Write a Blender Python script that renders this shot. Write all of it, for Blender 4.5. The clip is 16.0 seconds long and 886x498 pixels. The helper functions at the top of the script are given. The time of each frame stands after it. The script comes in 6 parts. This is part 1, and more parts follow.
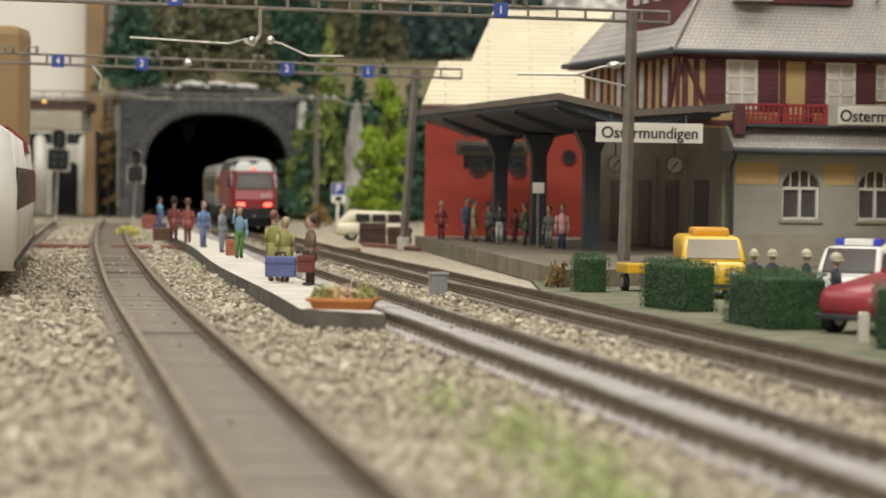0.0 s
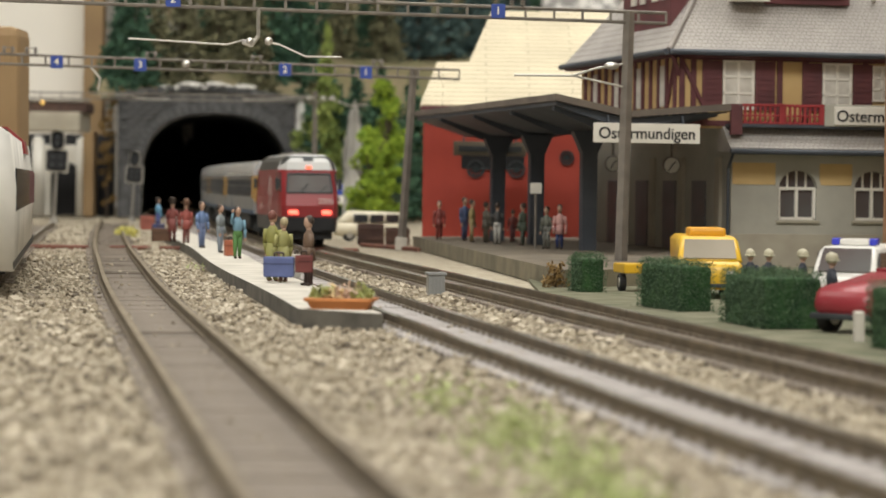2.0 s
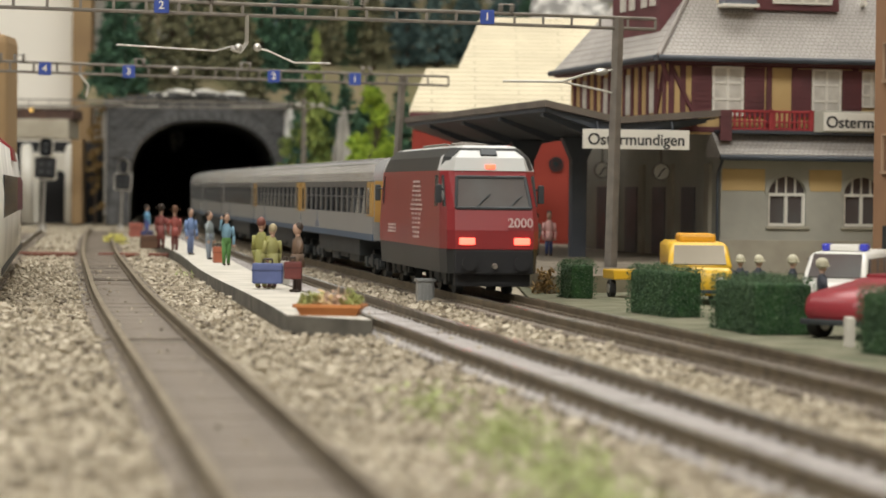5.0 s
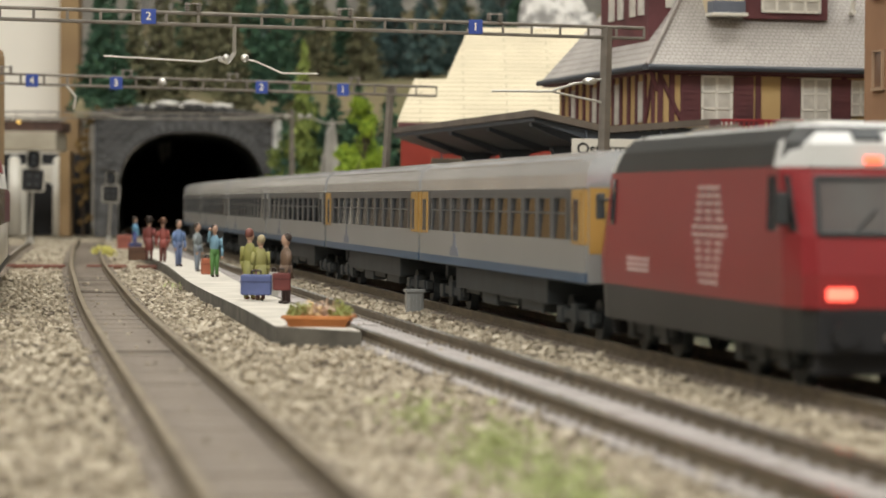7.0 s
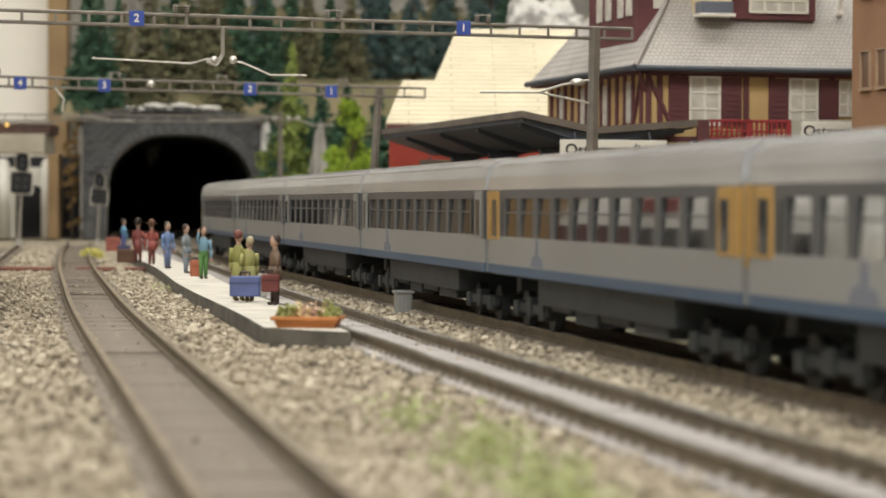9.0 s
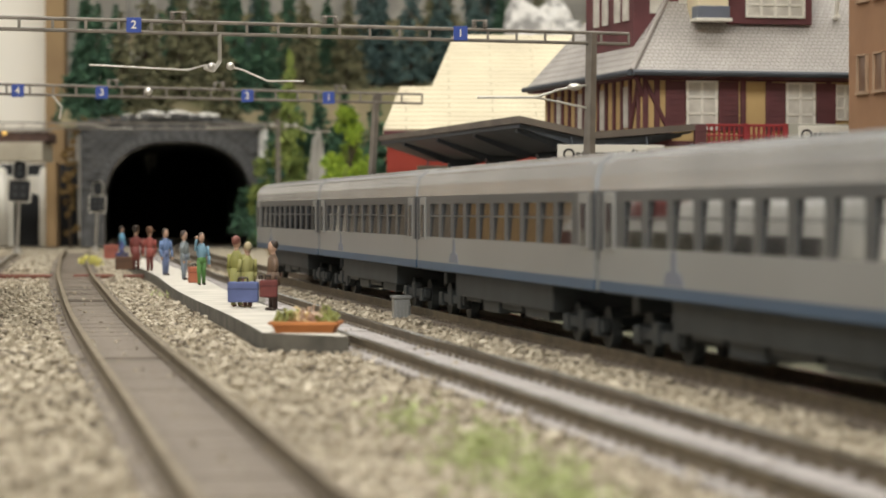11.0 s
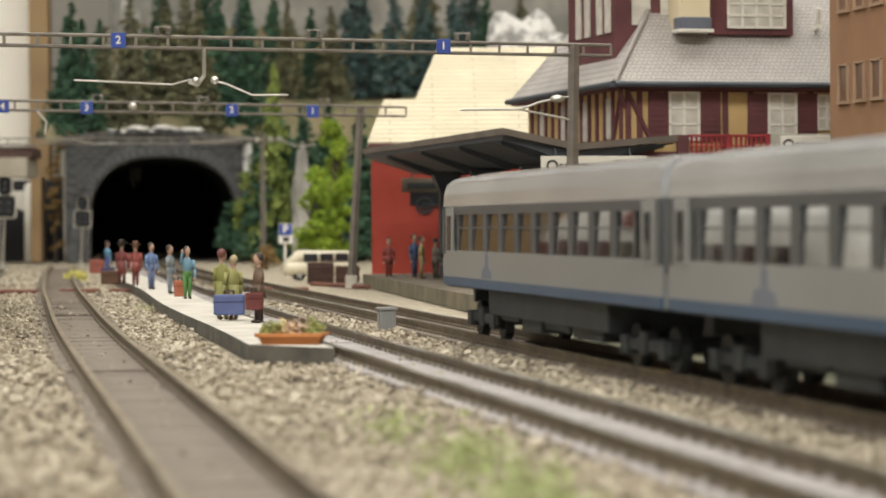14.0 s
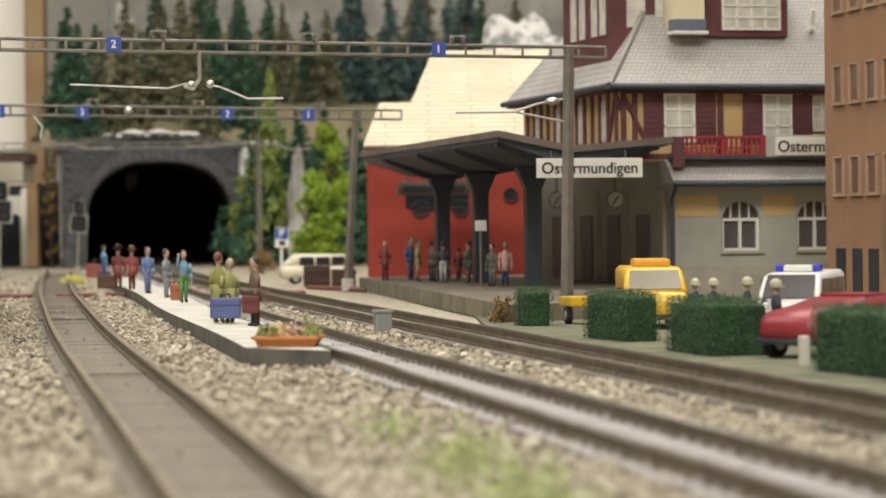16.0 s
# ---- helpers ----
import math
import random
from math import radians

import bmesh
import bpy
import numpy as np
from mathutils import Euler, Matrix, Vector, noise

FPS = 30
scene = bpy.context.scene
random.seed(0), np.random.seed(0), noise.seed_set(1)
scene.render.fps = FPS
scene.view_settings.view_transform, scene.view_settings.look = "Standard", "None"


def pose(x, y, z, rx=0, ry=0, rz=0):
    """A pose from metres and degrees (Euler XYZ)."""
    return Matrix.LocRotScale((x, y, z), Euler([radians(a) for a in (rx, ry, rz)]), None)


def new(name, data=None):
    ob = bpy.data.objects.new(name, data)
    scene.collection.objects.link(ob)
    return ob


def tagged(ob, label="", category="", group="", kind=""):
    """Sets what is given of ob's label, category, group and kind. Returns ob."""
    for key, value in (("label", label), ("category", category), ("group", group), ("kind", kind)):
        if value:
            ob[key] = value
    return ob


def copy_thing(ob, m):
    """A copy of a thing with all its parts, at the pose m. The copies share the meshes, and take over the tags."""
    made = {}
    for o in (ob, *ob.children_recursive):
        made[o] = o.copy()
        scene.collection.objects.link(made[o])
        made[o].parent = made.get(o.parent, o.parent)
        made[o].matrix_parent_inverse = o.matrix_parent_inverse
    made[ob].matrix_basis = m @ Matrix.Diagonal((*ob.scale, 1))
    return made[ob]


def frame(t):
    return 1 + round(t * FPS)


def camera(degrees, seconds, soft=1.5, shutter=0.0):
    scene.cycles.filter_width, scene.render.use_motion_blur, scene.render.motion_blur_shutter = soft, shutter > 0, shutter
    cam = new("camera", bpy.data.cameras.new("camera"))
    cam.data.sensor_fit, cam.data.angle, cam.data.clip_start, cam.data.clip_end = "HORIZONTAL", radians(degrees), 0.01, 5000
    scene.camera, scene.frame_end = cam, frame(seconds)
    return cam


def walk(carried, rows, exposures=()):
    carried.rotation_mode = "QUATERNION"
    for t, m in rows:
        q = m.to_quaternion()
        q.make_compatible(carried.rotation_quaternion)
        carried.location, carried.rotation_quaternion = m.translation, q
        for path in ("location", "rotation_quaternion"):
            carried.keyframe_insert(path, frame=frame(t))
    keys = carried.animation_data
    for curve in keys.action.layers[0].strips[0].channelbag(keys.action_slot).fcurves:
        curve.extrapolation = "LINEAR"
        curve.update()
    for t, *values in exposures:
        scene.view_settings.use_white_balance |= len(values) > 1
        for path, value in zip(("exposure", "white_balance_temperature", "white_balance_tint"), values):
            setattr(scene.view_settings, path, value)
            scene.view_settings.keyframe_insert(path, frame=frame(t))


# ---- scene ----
# Lengths below are centimetres of an H0 model railway; part() and at() turn them into metres.
CM = 0.01


def aim(x, y, z, turn, tilt, lean):
    m = Matrix.Rotation(radians(-turn), 4, "Z") @ Matrix.Rotation(radians(90 + tilt), 4, "X") @ Matrix.Rotation(radians(lean), 4, "Z")
    return Matrix.Translation((x * CM, y * CM, z * CM)) @ m


cam = camera(19.35, 16.0, soft=1.7)
walk(cam, [
    (0.0, aim(0.000, 0.000, 3.650, -0.000, -1.469, 0.750)),
    (0.5, aim(0.003, 0.007, 3.651, -0.002, -1.504, 0.723)),
    (1.0, aim(0.022, -0.028, 3.630, -0.003, -1.521, 0.676)),
    (1.5, aim(0.018, -0.321, 3.629, 0.016, -1.481, 0.673)),
    (2.0, aim(0.020, -0.314, 3.642, 0.038, -1.454, 0.706)),
    (2.5, aim(0.003, -0.281, 3.639, 0.102, -1.414, 0.719)),
    (3.0, aim(0.006, -0.299, 3.644, 0.176, -1.418, 0.700)),
    (3.5, aim(0.002, -0.316, 3.646, 0.232, -1.417, 0.709)),
    (4.0, aim(0.026, -0.273, 3.634, 0.234, -1.359, 0.664)),
    (6.5, aim(-0.002, 0.162, 3.578, 0.453, -1.167, 0.504)),
    (7.0, aim(0.003, 0.228, 3.585, 0.523, -1.048, 0.410)),
    (7.5, aim(-0.002, 0.249, 3.584, 0.582, -0.944, 0.462)),
    (8.0, aim(0.011, 0.177, 3.579, 0.652, -0.885, 0.442)),
    (8.5, aim(0.010, 0.206, 3.581, 0.707, -0.909, 0.408)),
    (9.0, aim(0.007, 0.162, 3.552, 0.768, -1.003, 0.243)),
    (11.5, aim(0.025, 0.040, 3.479, 0.892, -0.743, -0.119)),
    (12.0, aim(0.026, -0.073, 3.459, 1.037, -0.634, -0.305)),
    (12.5, aim(0.030, -0.043, 3.429, 1.111, -0.614, -0.384)),
    (13.0, aim(0.036, -0.308, 3.440, 1.078, -0.644, -0.398)),
    (13.5, aim(0.030, -0.388, 3.421, 1.089, -0.600, -0.468)),
    (14.0, aim(0.035, -0.405, 3.450, 1.135, -0.566, -0.424)),
    (14.5, aim(0.036, -0.377, 3.421, 1.147, -0.584, -0.467)),
    (15.0, aim(0.051, -0.458, 3.418, 1.145, -0.577, -0.496)),
    (15.5, aim(0.063, -0.427, 3.401, 1.194, -0.553, -0.608)),
    (16.0, aim(0.052, -0.517, 3.417, 1.214, -0.491, -0.678)),
], exposures=[(0.0, 0.04), (4.0, 0.04), (6.5, 0.0), (9.0, 0.08), (12.5, 0.08), (16.0, 0.15)])

cam.data.dof.use_dof = True
cam.data.dof.focus_distance = 0.92
cam.data.dof.aperture_fstop = 38

# ---- light: a room with assumed, unseen ceiling panels ----
world = bpy.data.worlds.new("room_air")
scene.world = world
world.use_nodes = True
world.node_tree.nodes["Background"].inputs[0].default_value = (1.0, 0.93, 0.82, 1)
world.node_tree.nodes["Background"].inputs[1].default_value = 0.25


def area(name, x, y, z, sx, sy, watts, colour):
    l = bpy.data.lights.new(name, "AREA")
    l.shape, l.size, l.size_y, l.energy, l.color = "RECTANGLE", sx, sy, watts, colour
    ob = new(name, l)
    ob.matrix_world = pose(x, y, z)
    return ob


area("ceiling_panel_light", 0.3, 1.35, 1.62, 2.0, 0.9, 37, (1.0, 0.985, 0.93))
# Added behind the camera to brighten fronts that face it.
area("ceiling_panel_light", -0.5, -0.9, 1.62, 2.2, 0.9, 67, (1.0, 0.985, 0.93))
# Added at the left to lift the left background.
area("ceiling_panel_light", -1.6, 1.5, 1.62, 0.9, 1.6, 15, (1.0, 0.985, 0.93))


# ---- materials ----
def mat(name, colour, rough=0.7, colour2=None, scale=40.0, metal=0.0, bump=0.0, bscale=None, detail=6.0, spec=0.5, lo=0.35, hi=0.65):
    """A surface with grain: two colours mixed by noise at real size, and a fine relief."""
    m = bpy.data.materials.new(name)
    m.use_nodes = True
    n, l = m.node_tree.nodes, m.node_tree.links
    b = n["Principled BSDF"]
    b.inputs["Roughness"].default_value, b.inputs["Metallic"].default_value = rough, metal
    b.inputs["Specular IOR Level"].default_value = spec
    c2 = colour2 or tuple(v * 0.72 for v in colour)
    tc = n.new("ShaderNodeTexCoord")
    no = n.new("ShaderNodeTexNoise")
    no.inputs["Scale"].default_value, no.inputs["Detail"].default_value = scale, detail
    l.new(tc.outputs["Object"], no.inputs["Vector"])
    r = n.new("ShaderNodeValToRGB")
    r.color_ramp.elements[0].position, r.color_ramp.elements[1].position = lo, hi
    r.color_ramp.elements[0].color, r.color_ramp.elements[1].color = (*c2, 1), (*colour, 1)
    l.new(no.outputs["Fac"], r.inputs["Fac"])
    l.new(r.outputs["Color"], b.inputs["Base Color"])
    if bump:
        nb = n.new("ShaderNodeTexNoise")
        nb.inputs["Scale"].default_value, nb.inputs["Detail"].default_value = bscale or scale * 4, 4
        l.new(tc.outputs["Object"], nb.inputs["Vector"])
        bp = n.new("ShaderNodeBump")
        bp.inputs["Strength"].default_value, bp.inputs["Distance"].default_value = bump, 0.0006
        l.new(nb.outputs["Fac"], bp.inputs["Height"])
        l.new(bp.outputs["Normal"], b.inputs["Normal"])
    return m


def glow(name, colour, strength):
    m = bpy.data.materials.new(name)
    m.use_nodes = True
    b = m.node_tree.nodes["Principled BSDF"]
    b.inputs["Base Color"].default_value = (*colour, 1)
    b.inputs["Emission Color"].default_value = (*colour, 1)
    b.inputs["Emission Strength"].default_value = strength
    return m


M_ROADBED = mat("track_dirt", (0.13, 0.11, 0.085), 0.95, (0.08, 0.065, 0.05), 200)
M_BALLAST = mat("ballast_bed", (0.42, 0.37, 0.28), 0.95, (0.26, 0.22, 0.16), 260, bump=0.9, bscale=420)
M_SLEEPER_DARK = mat("dark_sleeper", (0.23, 0.19, 0.152), 0.55, (0.115, 0.092, 0.073), 38, bump=0.3, bscale=300)
M_RAIL = mat("rusted_rail", (0.165, 0.13, 0.085), 0.6, (0.10, 0.078, 0.052), 180, metal=0.2)
# Large pale patches paint glints into the rail head colour.
M_HEAD_GLINTS = mat("rail_head", (0.86, 0.85, 0.82), 0.22, (0.24, 0.21, 0.17), 7, metal=0.7, lo=0.45, hi=0.58)
M_HEAD_RUST = mat("rusted_rail_head", (0.27, 0.225, 0.16), 0.5, (0.17, 0.135, 0.095), 60, metal=0.25)
M_SLEEPER = mat("sleeper", (0.48, 0.45, 0.44), 0.45, (0.32, 0.29, 0.275), 45, bump=0.3, bscale=300)
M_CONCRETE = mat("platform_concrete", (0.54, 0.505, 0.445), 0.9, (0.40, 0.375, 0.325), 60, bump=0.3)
# Same hue as the platform top, in a much darker tone.
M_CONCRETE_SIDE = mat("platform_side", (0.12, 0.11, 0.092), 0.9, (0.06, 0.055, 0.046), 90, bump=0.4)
M_STONE = mat("portal_stone", (0.10, 0.10, 0.102), 0.9, (0.04, 0.04, 0.04), 90, bump=0.7)
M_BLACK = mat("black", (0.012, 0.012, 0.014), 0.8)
M_CREAM = mat("cream_roof", (0.78, 0.68, 0.48), 0.7, (0.70, 0.60, 0.41), 30)
M_HOUSE_RED = mat("house_red", (0.43, 0.062, 0.04), 0.8, (0.37, 0.052, 0.035), 50)
M_ROOF = mat("slate_roof", (0.30, 0.27, 0.25), 0.7, (0.23, 0.21, 0.19), 60)
M_HEDGE = mat("hedge", (0.03, 0.085, 0.025), 0.95, (0.012, 0.04, 0.014), 200, bump=1)


def stones(name, a, b, c):
    """Loose gravel: each stone takes its own tone."""
    m = bpy.data.materials.new(name)
    m.use_nodes = True
    n, l = m.node_tree.nodes, m.node_tree.links
    bs = n["Principled BSDF"]
    bs.inputs["Roughness"].default_value = 0.9
    g = n.new("ShaderNodeNewGeometry")
    r = n.new("ShaderNodeValToRGB")
    r.color_ramp.elements[0].color, r.color_ramp.elements[1].color = (*a, 1), (*c, 1)
    e = r.color_ramp.elements.new(0.22)
    e.color = (*b, 1)
    e = r.color_ramp.elements.new(0.7)
    e.color = (*[0.5 * (p + q) for p, q in zip(b, c)], 1)
    l.new(g.outputs["Random Per Island"], r.inputs["Fac"])
    l.new(r.outputs["Color"], bs.inputs["Base Color"])
    return m


def leaves(name, a, b):
    m = bpy.data.materials.new(name)
    m.use_nodes = True
    n, l = m.node_tree.nodes, m.node_tree.links
    bs = n["Principled BSDF"]
    bs.inputs["Roughness"].default_value = 0.85
    g = n.new("ShaderNodeNewGeometry")
    r = n.new("ShaderNodeValToRGB")
    r.color_ramp.elements[0].color, r.color_ramp.elements[1].color = (*a, 1), (*b, 1)
    l.new(g.outputs["Random Per Island"], r.inputs["Fac"])
    l.new(r.outputs["Color"], bs.inputs["Base Color"])
    return m


def pane_glass(name, tint, gloss):
    m = bpy.data.materials.new(name)
    m.use_nodes = True
    n, l = m.node_tree.nodes, m.node_tree.links
    n.remove(n["Principled BSDF"])
    t = n.new("ShaderNodeBsdfTransparent")
    t.inputs[0].default_value = (*tint, 1)
    g = n.new("ShaderNodeBsdfGlossy")
    g.inputs["Roughness"].default_value = 0.05
    x = n.new("ShaderNodeMixShader")
    x.inputs[0].default_value = gloss
    l.new(t.outputs[0], x.inputs[1])
    l.new(g.outputs[0], x.inputs[2])
    l.new(x.outputs[0], n["Material Output"].inputs[0])
    return m


def tiled(name, a, b, sx, sy, axis=(0, 0, 0), rough=0.75):
    """Small courses of tiles or stones, too fine to build one by one."""
    m = bpy.data.materials.new(name)
    m.use_nodes = True
    n, l = m.node_tree.nodes, m.node_tree.links
    bs = n["Principled BSDF"]
    bs.inputs["Roughness"].default_value = rough
    tc = n.new("ShaderNodeTexCoord")
    mp = n.new("ShaderNodeMapping")
    mp.inputs["Rotation"].default_value = axis
    br = n.new("ShaderNodeTexBrick")
    br.inputs["Scale"].default_value = 1.0
    br.inputs["Brick Width"].default_value, br.inputs["Row Height"].default_value = sx, sy
    br.inputs["Mortar Size"].default_value = sy * 0.08
    br.inputs["Color1"].default_value, br.inputs["Color2"].default_value = (*a, 1), (*b, 1)
    br.inputs["Mortar"].default_value = (*[v * 0.55 for v in b], 1)
    l.new(tc.outputs["Object"], mp.inputs["Vector"])
    l.new(mp.outputs["Vector"], br.inputs["Vector"])
    no = n.new("ShaderNodeTexNoise")
    no.inputs["Scale"].default_value = 35
    l.new(tc.outputs["Object"], no.inputs["Vector"])
    mx = n.new("ShaderNodeMix")
    mx.data_type, mx.blend_type = "RGBA", "MULTIPLY"
    mx.inputs[0].default_value = 0.5
    l.new(br.outputs["Color"], mx.inputs[6])
    l.new(no.outputs["Fac"], mx.inputs[7])
    gm = n.new("ShaderNodeGamma")
    gm.inputs[1].default_value = 0.8
    l.new(mx.outputs[2], gm.inputs[0])
    l.new(gm.outputs[0], bs.inputs["Base Color"])
    bp = n.new("ShaderNodeBump")
    bp.inputs["Strength"].default_value, bp.inputs["Distance"].default_value = 0.5, 0.0004
    l.new(br.outputs["Fac"], bp.inputs["Height"])
    bp.invert = True
    l.new(bp.outputs["Normal"], bs.inputs["Normal"])
    return m


M_STONES = stones("ballast_stones", (0.115, 0.092, 0.068), (0.30, 0.255, 0.19), (0.53, 0.47, 0.37))
# Dark brown for unseen surfaces added to shape bounce and reflections.
M_ADDED_DARK = mat("added_dark_surface", (0.24, 0.20, 0.16), 0.7, (0.18, 0.15, 0.12), 3)
M_ROOM = mat("room_wall", (0.72, 0.69, 0.63), 0.9, (0.68, 0.65, 0.60), 2)
M_WHITE = mat("white_plastic", (0.80, 0.77, 0.70), 0.5, (0.72, 0.69, 0.62), 25)
M_BOARD = mat("white_board", (0.88, 0.84, 0.76), 0.8, (0.84, 0.80, 0.72), 6)
M_TAN = mat("tan_board", (0.34, 0.23, 0.115), 0.8, (0.27, 0.175, 0.09), 12)
M_STEEL = mat("dull_steel", (0.24, 0.215, 0.185), 0.6, (0.17, 0.15, 0.13), 120, metal=0.3)
M_WIRE = mat("bare_wire", (0.62, 0.60, 0.56), 0.35, metal=0.8)
M_PLATE = mat("blue_plate", (0.03, 0.07, 0.34), 0.5, (0.025, 0.06, 0.30), 60)
M_DARK = mat("dark_canopy", (0.060, 0.069, 0.085), 0.55, (0.042, 0.05, 0.064), 60)
M_CANOPY_TOP = mat("canopy_felt", (0.17, 0.14, 0.115), 0.85, (0.12, 0.10, 0.085), 50)
M_MAROON = mat("maroon_timber", (0.14, 0.045, 0.05), 0.7, (0.10, 0.034, 0.038), 80)
M_RAILING = mat("red_railing", (0.34, 0.035, 0.04), 0.6)
M_PANEL = mat("ochre_panel", (0.58, 0.41, 0.19), 0.85, (0.52, 0.36, 0.16), 60)
M_GREYWALL = mat("grey_plaster", (0.42, 0.405, 0.35), 0.85, (0.35, 0.34, 0.295), 50, bump=0.2)
M_SIDE_DOOR = mat("grey_door", (0.15, 0.155, 0.165), 0.45, (0.10, 0.105, 0.115), 50)
M_STPLAT_SIDE = mat("station_platform_side", (0.21, 0.185, 0.125), 0.9, (0.13, 0.115, 0.08), 70, bump=0.4)
M_STPLAT = mat("worn_platform", (0.15, 0.122, 0.088), 0.9, (0.09, 0.075, 0.055), 60, bump=0.3)
M_PLINTH = mat("plinth", (0.42, 0.385, 0.31), 0.9, (0.35, 0.315, 0.25), 70)
M_TILES = tiled("roof_tiles", (0.43, 0.395, 0.36), (0.38, 0.345, 0.315), 0.0024, 0.0022, (radians(-52), 0, 0))
M_TILES_SIDE = tiled("roof_tiles_side", (0.43, 0.395, 0.36), (0.38, 0.345, 0.315), 0.0024, 0.0022, (radians(-52), 0, radians(90)))
M_CREAM_TILES = tiled("cream_tiles", (0.66, 0.56, 0.37), (0.62, 0.525, 0.345), 0.05, 0.0046, (radians(-40), 0, 0))
M_BROWN = mat("brown_tower", (0.34, 0.19, 0.105), 0.85, (0.29, 0.16, 0.09), 40, bump=0.2)
M_BROWN_PANE = mat("brown_pane", (0.20, 0.115, 0.07), 0.3, (0.15, 0.085, 0.055), 40)
M_BROWN_TRIM = mat("brown_trim", (0.44, 0.30, 0.20), 0.8)
M_YELLOW = mat("taxi_yellow", (0.68, 0.42, 0.03), 0.3, (0.62, 0.37, 0.025), 20)
M_ORANGE = mat("orange_lamp_box", (0.86, 0.42, 0.025), 0.4)
M_CARRED = mat("car_red", (0.27, 0.03, 0.04), 0.35, (0.22, 0.025, 0.034), 20)
M_CARWHITE = mat("car_white", (0.82, 0.80, 0.75), 0.3)
M_CARCREAM = mat("car_cream", (0.72, 0.66, 0.50), 0.4)
M_TYRE = mat("rubber", (0.02, 0.02, 0.021), 0.8)
M_BLUELAMP = mat("blue_lamp", (0.05, 0.06, 0.55), 0.2)
M_GLASS = pane_glass("coach_glass", (0.07, 0.073, 0.076), 0.5)
M_DARKGLASS = mat("dark_glass", (0.035, 0.038, 0.042), 0.08, spec=0.8)
M_GREYGLASS = mat("grey_glass", (0.11, 0.11, 0.11), 0.1, (0.085, 0.065, 0.065), 30, spec=0.8)
# The windscreen's pale reflection is put into this tan base colour.
M_TANGLASS = mat("reflecting_windscreen", (0.36, 0.32, 0.26), 0.18, (0.28, 0.25, 0.2), 30)
M_CURTAIN = mat("net_curtain", (0.66, 0.63, 0.57), 0.8, (0.50, 0.47, 0.42), 160)
M_COACH_SIDE = mat("coach_side", (0.262, 0.266, 0.262), 0.28, (0.228, 0.232, 0.230), 18)
M_COACH_BAND = mat("coach_band", (0.080, 0.084, 0.090), 0.35, (0.062, 0.066, 0.072), 18)
M_COACH_ROOF = mat("coach_roof", (0.80, 0.81, 0.83), 0.24, (0.62, 0.63, 0.65), 24, metal=0.7)
M_COACH_BLUE = mat("coach_blue", (0.05, 0.095, 0.165), 0.42, (0.042, 0.08, 0.14), 24)
M_LOGO_BLUE = mat("pale_blue", (0.165, 0.185, 0.235), 0.45)
M_DOOR_YELLOW = mat("door_yellow", (0.43, 0.255, 0.07), 0.4, (0.37, 0.215, 0.055), 24)
M_UNDER = mat("underframe", (0.034, 0.040, 0.044), 0.6, (0.022, 0.026, 0.029), 80)
M_LOCO_RED = mat("loco_red", (0.235, 0.022, 0.026), 0.33, (0.20, 0.018, 0.022), 16)
M_LOCO_GREY = mat("loco_grey", (0.026, 0.027, 0.027), 0.45, (0.018, 0.019, 0.019), 30)
M_LOCO_ROOF = mat("loco_roof", (0.50, 0.50, 0.49), 0.35, (0.43, 0.43, 0.42), 20)
M_PRINT = mat("white_print", (0.58, 0.42, 0.40), 0.5)
M_INK = mat("black_ink", (0.02, 0.02, 0.02), 0.7)
M_LAMP = glow("marker_lamp", (1.0, 0.11, 0.07), 3.4)
M_LAMP_SMALL = glow("marker_lamp_small", (1.0, 0.14, 0.07), 1.8)
M_BULB = glow("bridge_bulb", (1.0, 0.6, 0.15), 1.5)
M_WOOD = mat("orange_planter", (0.52, 0.20, 0.06), 0.6, (0.43, 0.155, 0.045), 60)
M_STRIP = mat("brown_strip", (0.17, 0.065, 0.04), 0.8, (0.11, 0.04, 0.03), 60)
M_CRATE = mat("dark_crate", (0.10, 0.055, 0.04), 0.8, (0.06, 0.035, 0.03), 90)
M_SPRUCE = leaves("spruce_needles", (0.022, 0.06, 0.04), (0.085, 0.18, 0.10))
M_PINE = leaves("olive_needles", (0.06, 0.06, 0.03), (0.26, 0.25, 0.14))
M_BLUEFIR = leaves("blue_fir_needles", (0.03, 0.065, 0.065), (0.12, 0.19, 0.18))
M_LIME = leaves("lime_leaves", (0.10, 0.19, 0.012), (0.40, 0.52, 0.05))
M_OLIVE = leaves("olive_leaves", (0.10, 0.15, 0.03), (0.32, 0.38, 0.10))
M_HEDGE_LEAF = leaves("hedge_leaves", (0.03, 0.062, 0.032), (0.095, 0.155, 0.075))
M_GRASS = leaves("pale_grass", (0.24, 0.275, 0.105), (0.44, 0.50, 0.22))
M_MOSS = leaves("brown_moss", (0.11, 0.06, 0.02), (0.36, 0.24, 0.09))
M_FOAM = leaves("yellow_foam", (0.55, 0.50, 0.10), (0.78, 0.74, 0.25))
M_HILL = mat("hill_scree", (0.32, 0.25, 0.16), 0.95, (0.17, 0.17, 0.08), 14, bump=0.8, bscale=120)
M_ROCK = mat("grey_rock", (0.46, 0.44, 0.40), 0.95, (0.26, 0.25, 0.23), 22, bump=1.0, bscale=90)
M_SNOW = mat("plaster_snow", (0.78, 0.76, 0.72), 0.9, (0.62, 0.60, 0.56), 40, bump=0.5)
M_SNOW_ROCK = mat("snowy_rock", (0.74, 0.72, 0.69), 0.9, (0.30, 0.29, 0.28), 75, bump=1.0, bscale=110, lo=0.42, hi=0.56)
M_BARK = mat("bark", (0.09, 0.065, 0.045), 0.9)
